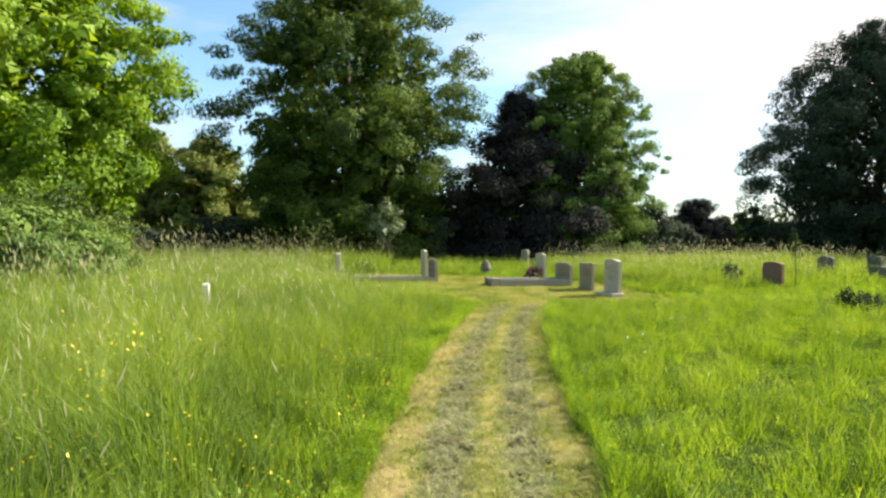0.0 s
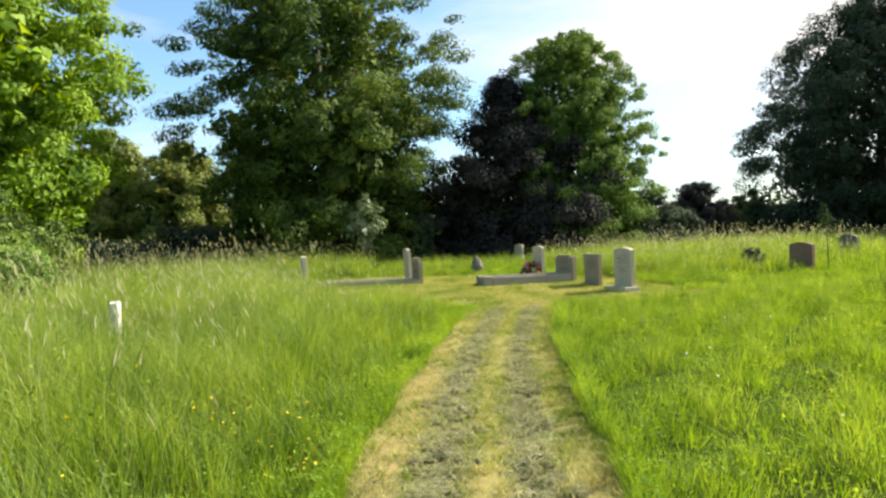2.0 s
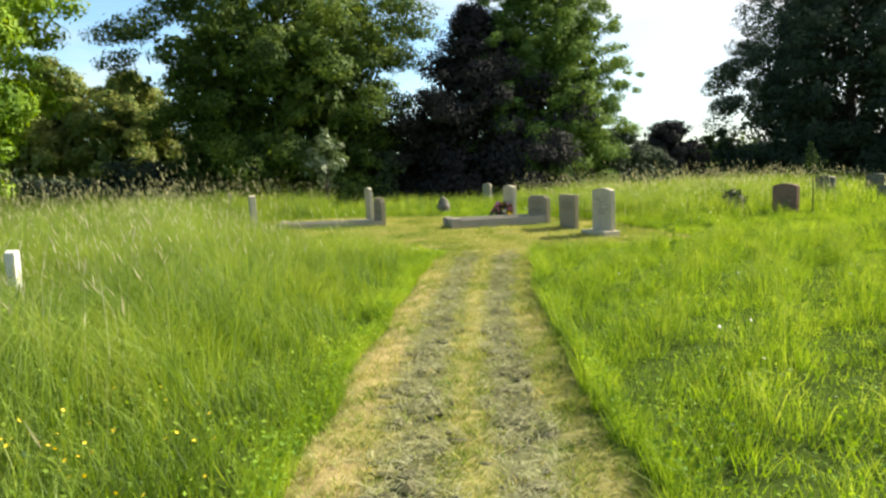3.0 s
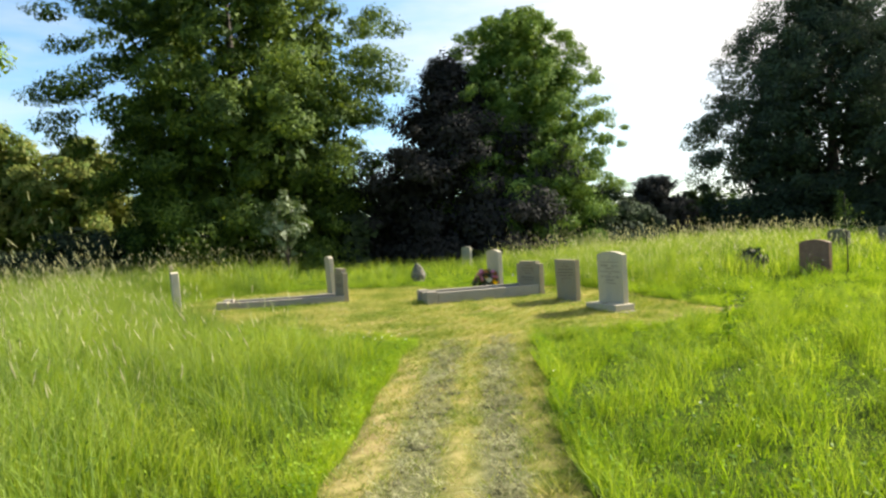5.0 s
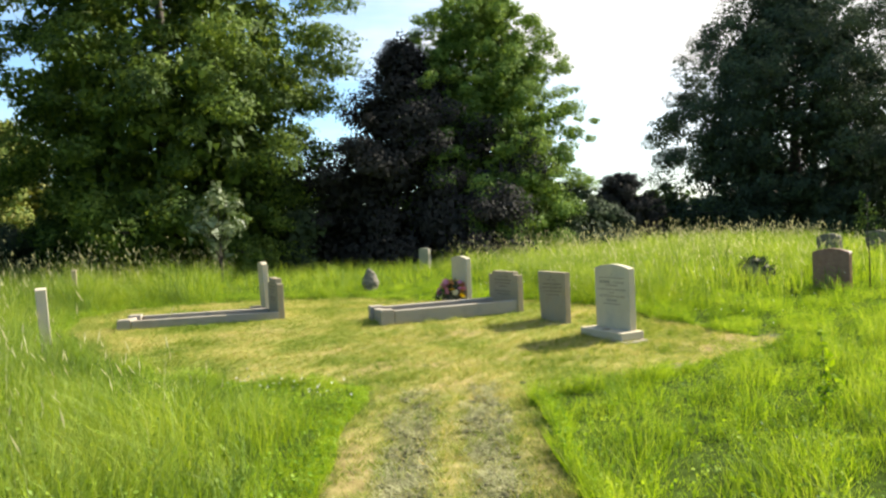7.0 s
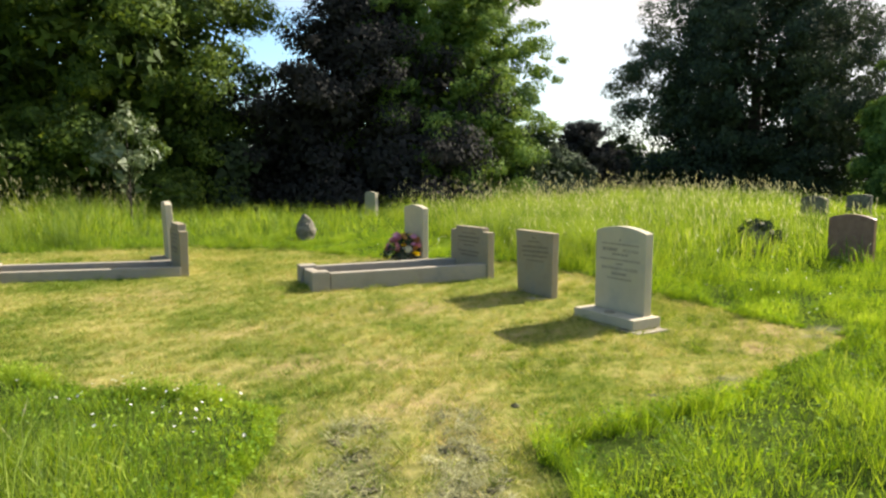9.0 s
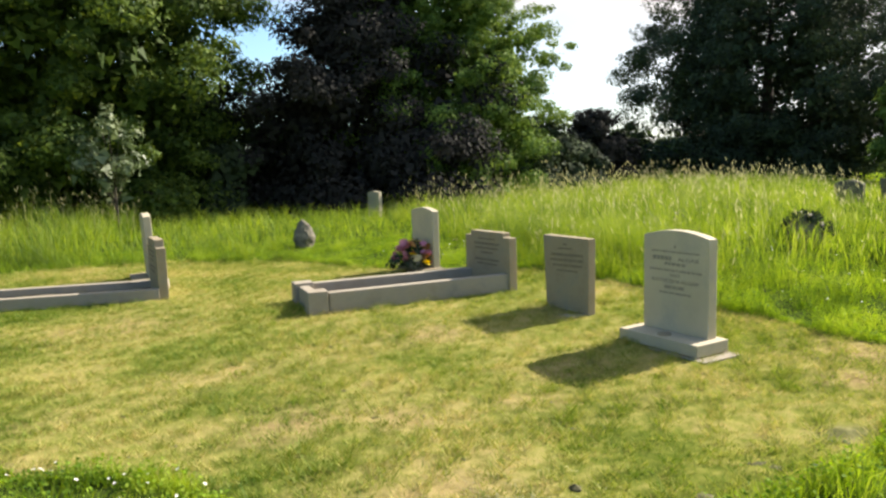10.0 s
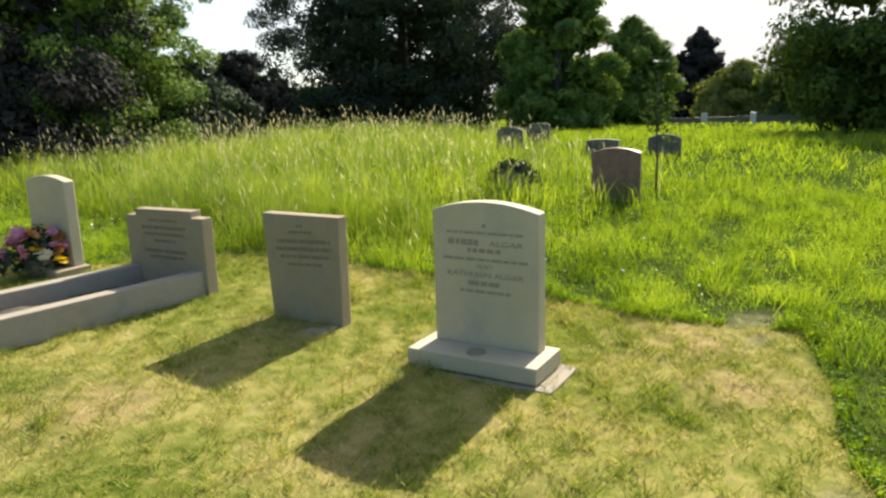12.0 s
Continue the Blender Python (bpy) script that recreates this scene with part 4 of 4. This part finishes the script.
def meadow():
    rng = np.random.RandomState(5)
    long_bits, tuft_bits, head_bits = [], [], []
    bands = ((-4.5, 8.0, 1.5, 26.5, 1500, 0.0048), (-12, 16, -3.0, 36, 150, 0.013), (-13, 34, -3.2, 42, 75, 0.022), (-40, 46, 4, 70, 18, 0.04), (-60, 100, 0, 80, 2.5, 0.12))
    for k, (x0, x1, y0, y1, dense, wide) in enumerate(bands):
        px, py = scatter(rng, x0, x1, y0, y1, dense)
        if k:
            for a0, a1, b0, b1 in (band[:4] for band in bands[:k]):
                keep = ~((px > a0) & (px < a1) & (py > b0) & (py < b1))
                px, py = px[keep], py[keep]
        tall, edge, seeding = stand(px, py)
        if k == 1:
            keep = ~((px > -4.5) & (px < 13.5) & (py > 1.5) & (py < 27.5) & (tall <= 0.33))
            px, py, tall, edge, seeding = px[keep], py[keep], tall[keep], edge[keep], seeding[keep]
        keep = edge < np.where(tall > 0.1, -0.05, -0.015)
        px, py, tall, seeding = px[keep], py[keep], tall[keep], seeding[keep]
        if k == 0:
            keep = rng.rand(len(px)) < 0.7 + 0.8 * waves(px, py, 0.3, 24)
            px, py, tall, seeding = px[keep], py[keep], tall[keep], seeding[keep]
        grow = tall * rng.uniform(0.55, 1.15, len(px))
        width = wide * rng.uniform(0.6, 1.4, len(px)) * np.where(tall < 0.33, 1.5, 1.0)
        is_long = tall > 0.33
        if k == 0:
            herb = rng.rand(len(px)) < np.where(is_long, 0.26, 0)
            clover(rng, px[herb], py[herb], tall[herb] * 0.95, GRASS_LONG, "meadow_herbs", "broad-leaved herbs among the long grass", 0.011)
        long_bits.append(blades(rng, px[is_long], py[is_long], grow[is_long], width[is_long], 0.55))
        if k:
            keep = ~is_long & (rng.rand(len(px)) < 0.35 + 0.75 * tussocks(px, py))
            tuft_bits.append(short_blades(rng, px[keep], py[keep], grow[keep], width[keep] * 0.9, 0.6, 0.35))
        else:
            qx, qy = scatter(rng, x0, 13.5, y0, 27.5, 2600)
            ex, ey = scatter(rng, -1.0, 7.2, 1.5, 26, 7000)
            ee = zones(ex, ey)[0]
            rim = (ee > -0.16) & (ee < -0.01)
            qx, qy = np.append(qx, ex[rim]), np.append(qy, ey[rim])
            qt, qe, _ = stand(qx, qy)
            thick = (rng.rand(len(qx)) < 0.34 + 0.8 * tussocks(qx, qy)) | (qe > -0.16)
            keep = (qe < -0.015) & (qt <= 0.33) & thick & (bare(qx, qy) < 0.5)
            qx, qy, qt, qe = qx[keep], qy[keep], qt[keep], qe[keep]
            low = rng.rand(len(qx)) < 0.3
            clover(rng, qx[low], qy[low], qt[low] * 0.75, GRASS_TUFT, "clover_leaves", "small clover and dock leaves in the short grass", 0.0115)
            qx, qy, qt, qe = qx[~low], qy[~low], qt[~low], qe[~low]
            rise = np.where(qe > -0.16, rng.uniform(0.7, 1.15, len(qx)), rng.uniform(0.45, 1.1, len(qx)))
            tuft_bits.append(short_blades(rng, qx, qy, qt * rise * 0.72, 0.0058, 0.5, 0.22))
        m = rng.rand(len(px)) < seeding * (0.02, 0.05, 0.055, 0.055, 0.03)[k]
        sx, sy, st = px[m], py[m], tall[m] * rng.uniform(1.1, 1.6, m.sum())
        n = len(sx)
        stalk = blades(rng, sx, sy, st, np.full(n, (0.0025, 0.005, 0.008, 0.012, 0.03)[k]), 0.25)
        top = stalk[0].reshape(-1, 5, 3)[:, 4]
        h, w = (0.1, 0.12, 0.14, 0.16, 0.2)[k], (0.012, 0.02, 0.03, 0.04, 0.1)[k]
        a = rng.uniform(0, np.pi, n)
        side = np.stack([np.cos(a), np.sin(a), np.zeros(n)], 1) * w / 2
        drop = np.stack([rng.normal(size=n) * 0.03 - 0.02, rng.normal(size=n) * 0.03, np.full(n, h)], 1)
        lo = top - (0, 0, 0.02)
        mid = lo + drop * 0.4
        across = np.cross(side, (0, 0, 1.0))
        v = np.stack([lo, mid + side, lo + drop, mid - side, mid + across, mid - across], 1).reshape(-1, 3)
        i = np.arange(n)[:, None] * 6
        tris = np.concatenate([i + (0, 1, 2), i + (0, 2, 3), i + (0, 4, 2), i + (0, 2, 5)])
        head_bits.append(stalk)
        head_bits.append((v, tris, np.zeros(len(v))))
    grass_object("long_grass", long_bits, GRASS_LONG, "tall uncut meadow grass, green with drying tips")
    grass_object("tufted_grass", tuft_bits, GRASS_TUFT, "short tufted bright green grass")
    grass_object("grass_seed_heads", head_bits, SEEDHEAD, "pale seed heads above the long grass")


def clipping_heaps():
    """Where the mower dropped its matted heaps along the two tracks."""
    rng = np.random.RandomState(15)
    px, py = scatter(rng, -1.5, 3.4, 1.5, 16.2, 70)
    edge, across, lawn = zones(px, py)
    keep = (edge > 0.03) & (rng.rand(len(px)) < (0.03 + ruts(across)) * np.clip(0.45 + 0.9 * waves(px, py, 0.5, 42), 0.05, 1))
    return px[keep], py[keep]


def mown():
    rng = np.random.RandomState(6)
    px, py = scatter(rng, -3.4, 7.2, 1.5, 26, 4300)
    edge, across, lawn = zones(px, py)
    keep = (edge > -0.03) & (rng.rand(len(px)) > 0.85 * ruts(across) * (py < 15.6)) & (rng.rand(len(px)) > bare(px, py)) & (rng.rand(len(px)) > 0.55 * dryness(px, py))
    px, py, edge = px[keep], py[keep], edge[keep]
    n = len(px)
    tall = rng.uniform(0.014, 0.042, n) * (1 + 0.8 * np.clip(waves(px, py, 0.45, 31), 0, 1)) * (1 + 1.7 * np.clip(waves(px, py, 0.1, 33), -0.5, 1))
    grass_object("mown_grass", [short_blades(rng, px, py, tall, 0.007, 1.1)], GRASS_MOWN, "close-mown yellowing lawn grass")
    px, py = scatter(rng, -1.5, 3.4, 1.5, 16.4, 5200)
    edge, across, lawn = zones(px, py)
    keep = (edge > 0) & (rng.rand(len(px)) < ruts(across) * (0.4 + 0.6 * waves(px, py, 0.22, 32)) + 0.035)
    px, py = px[keep], py[keep]
    n = len(px)
    v, tris, t = blades(rng, px, py, rng.uniform(0.008, 0.026, n), rng.uniform(0.004, 0.008, n), 4.0, 0.014)
    cx, cy = clipping_heaps()
    which = rng.randint(0, len(cx), 30 * len(cx))
    far = np.abs(rng.normal(size=len(which))) * 0.045
    turn = rng.uniform(0, 2 * np.pi, len(which))
    lift = 0.01 + 0.055 * np.exp(-(far / 0.045) ** 2) * rng.uniform(0.5, 1.1, len(which))
    heaped = blades(rng, cx[which] + far * np.cos(turn), cy[which] + far * np.sin(turn), rng.uniform(0.006, 0.024, len(which)), rng.uniform(0.004, 0.008, len(which)), 3.5, lift)
    grass_object("grass_clippings", [(v, tris, t), heaped], CLIPPING, "grey-green dried grass clippings in the ruts", "clippings")


meadow()
mown()


def small_flowers():
    """Buttercups and daisies scattered in the grass."""
    rng = np.random.RandomState(9)
    for name, material, label, spots, size in (
            ("buttercups", PETAL_YELLOW, "yellow buttercups in the long grass", ((-1.6, 3.6, 0.3, 90), (-2.1, 4.4, 0.3, 24), (-0.8, 3.5, 0.25, 40), (-0.6, 4.9, 0.2, 40), (-0.6, 6.5, 0.2, 40), (-1.0, 5.6, 0.6, 14)), 0.0065),
            ("daisies", PETAL_WHITE, "small white daisies in the short grass", ((0.9, 16.6, 0.5, 60), (4.6, 23.8, 0.9, 70), (7.5, 20.6, 1.6, 40), (3.4, 7.4, 1.6, 16), (9.5, 21.0, 2.0, 60), (4.2, 11.0, 1.5, 14)), 0.008)):
        px = np.concatenate([rng.normal(x, s, n) for x, y, s, n in spots])
        py = np.concatenate([rng.normal(y, s, n) for x, y, s, n in spots])
        tall, edge, _ = stand(px, py)
        keep = edge < -0.03
        px, py, tall = px[keep], py[keep], tall[keep]
        n = len(px)
        z = height(px, py) + tall * rng.uniform(0.85, 1.1, n)
        c = np.stack([px, py, z], 1)
        ring = []
        turn = rng.normal(size=(n, 2)) * 0.5
        for k in range(6):
            a = k * math.pi / 3
            ring.append(c + np.stack([np.full(n, math.cos(a)), np.full(n, math.sin(a)), turn[:, 0] * math.cos(a) + turn[:, 1] * math.sin(a) + 0.25], 1) * size * rng.uniform(0.8, 1.5, n)[:, None])
        v = np.stack([c] + ring, 1).reshape(-1, 3)
        i = np.arange(n)[:, None] * 7
        tris = np.concatenate([i + (0, 1 + k, 1 + (k + 1) % 6) for k in range(6)])
        grass_object(name, [(v, tris, np.zeros(len(v)))], material, label, "flowers")


small_flowers()


def clods():
    """Lumps of torn turf and matted clippings in the two ruts, and dark ones as the heaps' shaded undersides."""
    rng = np.random.RandomState(14)
    px, py = scatter(rng, -1.5, 3.4, 1.5, 16.2, 260)
    edge, across, lawn = zones(px, py)
    keep = (edge > 0.02) & (rng.rand(len(px)) < ruts(across) * np.clip(0.4 + 0.9 * waves(px, py, 0.3, 41), 0.05, 1))
    # a dark lump under each heap stands in for the shade beneath it
    hx, hy = clipping_heaps()
    lx, ly = scatter(rng, -1.0, 7.0, 15.8, 21.5, 16)
    fits = (zones(lx, ly)[2] > 0.1) & (rng.rand(len(lx)) < 0.2 + 0.8 * dryness(lx, ly))
    hx, hy = np.append(lx[fits], hx), np.append(ly[fits], hy)
    px, py = np.append(px[keep], hx), np.append(py[keep], hy)
    n = len(px)
    bm = bmesh.new()
    bmesh.ops.create_icosphere(bm, subdivisions=1, radius=1)
    unit = np.array([v.co[:] for v in bm.verts])
    faces = np.array([[v.index for v in f.verts] for f in bm.faces])
    bm.free()
    size = np.append(rng.uniform(0.007, 0.024, n - len(hx)), rng.uniform(0.022, 0.045, len(hx)) * np.where(hy > 16.2, 0.5, 1))
    stretch = rng.uniform(0.7, 1.7, (n, 1, 3)) * (1, 1, 0.45)
    v = unit[None] * stretch * size[:, None, None] * rng.uniform(0.7, 1.3, (n, len(unit), 1))
    v = v + np.stack([px, py, height(px, py) - 0.004], 1)[:, None, :]
    tris = (faces[None] + (np.arange(n) * len(unit))[:, None, None]).reshape(-1, 3)
    grass_object("turf_clods", [(v.reshape(-1, 3), tris, np.zeros(n * len(unit)))], CLOD, "dark clods of torn turf in the ruts, and as shade under heaps", "soil")


clods()


def straw_rows():
    """Dry clippings that the mower left in loose rows on the lawn."""
    rng = np.random.RandomState(44)
    xs, ys = [], []
    for x0, y0, x1, y1, bow, n in ((-0.7, 19.55, 1.75, 20.55, 0.25, 900), (0.4, 18.7, 2.6, 19.9, 0.2, 700), (1.3, 18.45, 3.1, 18.6, 0.15, 500), (-1.5, 21.2, 1.0, 21.0, -0.2, 500)):
        s = rng.rand(n)
        xs.append(x0 + (x1 - x0) * s + rng.normal(size=n) * 0.05)
        ys.append(y0 + (y1 - y0) * s + bow * np.sin(np.pi * s) + rng.normal(size=n) * 0.06)
    px, py = np.concatenate(xs), np.concatenate(ys)
    n = len(px)
    v, tris, t = blades(rng, px, py, rng.uniform(0.006, 0.02, n), rng.uniform(0.003, 0.006, n), 3.5, 0.02)
    grass_object("straw_clippings", [(v, tris, t)], GRASS_MOWN, "loose rows of dry straw-coloured clippings on the lawn", "clippings")


straw_rows()


def sapling():
    t = empty("sapling", pose(11.4, 20.65, lie(11.4, 20.65)))
    bm = bmesh.new()
    tube(bm, [(0, 0, -0.05), (0.01, 0, 0.5), (-0.01, 0.01, 1.1), (0, 0, 1.75)], [0.016, 0.014, 0.011, 0.004], 6)
    part("stem", bm, BARK, t, smooth=True)
    rng = np.random.RandomState(3)
    z = np.array([0.95, 1.1, 1.25, 1.4, 1.5, 1.62, 1.75])
    c = np.stack([rng.normal(size=7) * 0.08, rng.normal(size=7) * 0.08, z], 1)
    v, tris = leaf_cloud(rng, c, np.array([0.14, 0.2, 0.2, 0.19, 0.16, 0.12, 0.08]), 230, 0.065)
    crown = new("crown", raw_mesh("crown", v, tris, LEAF_MID))
    crown.parent = t
    tagged(t, "slender young tree with a few bright leaves", "sapling")


def weed(x, y, tall, seed):
    t = empty("tall_weed", pose(x, y, lie(x, y)))
    rng = np.random.RandomState(seed)
    bm = bmesh.new()
    tube(bm, [(0, 0, -0.03), (0.01, 0.01, tall * 0.5), (0.0, 0.02, tall)], [0.008, 0.006, 0.002], 5)
    part("stem", bm, BARK, t, smooth=True)
    z = np.linspace(0.25, 1.0, 8) * tall
    v, tris = leaf_cloud(rng, np.stack([rng.normal(size=8) * 0.02, rng.normal(size=8) * 0.02, z], 1), 0.09 - 0.06 * z / tall, 80, 0.06)
    crown = new("leaves", raw_mesh("leaves", v, tris, LEAF_BRIGHT))
    crown.parent = t
    tagged(t, "tall leafy weed standing above the short grass", "weed")


def ivy_mound():
    """A stone wholly grown over."""
    t = arched_slab_stone(10.2, 22.3, -62, 0.55, 0.54, 0.16, 0.2, STONE_DARK, "rounded headstone overgrown with dark ivy", 0, False)
    rng = np.random.RandomState(17)
    a = rng.uniform(0, np.pi, 26)
    c = np.stack([0.3 * np.cos(a), rng.normal(size=26) * 0.07, 0.26 + 0.26 * np.sin(a)], 1)
    v, tris = leaf_cloud(rng, c, np.full(26, 0.09), 700, 0.06)
    ivy = new("ivy", raw_mesh("ivy", v, tris, LEAF_DARK))
    ivy.parent = t


sapling()
weed(4.78, 13.9, 0.6, 5)
ivy_mound()
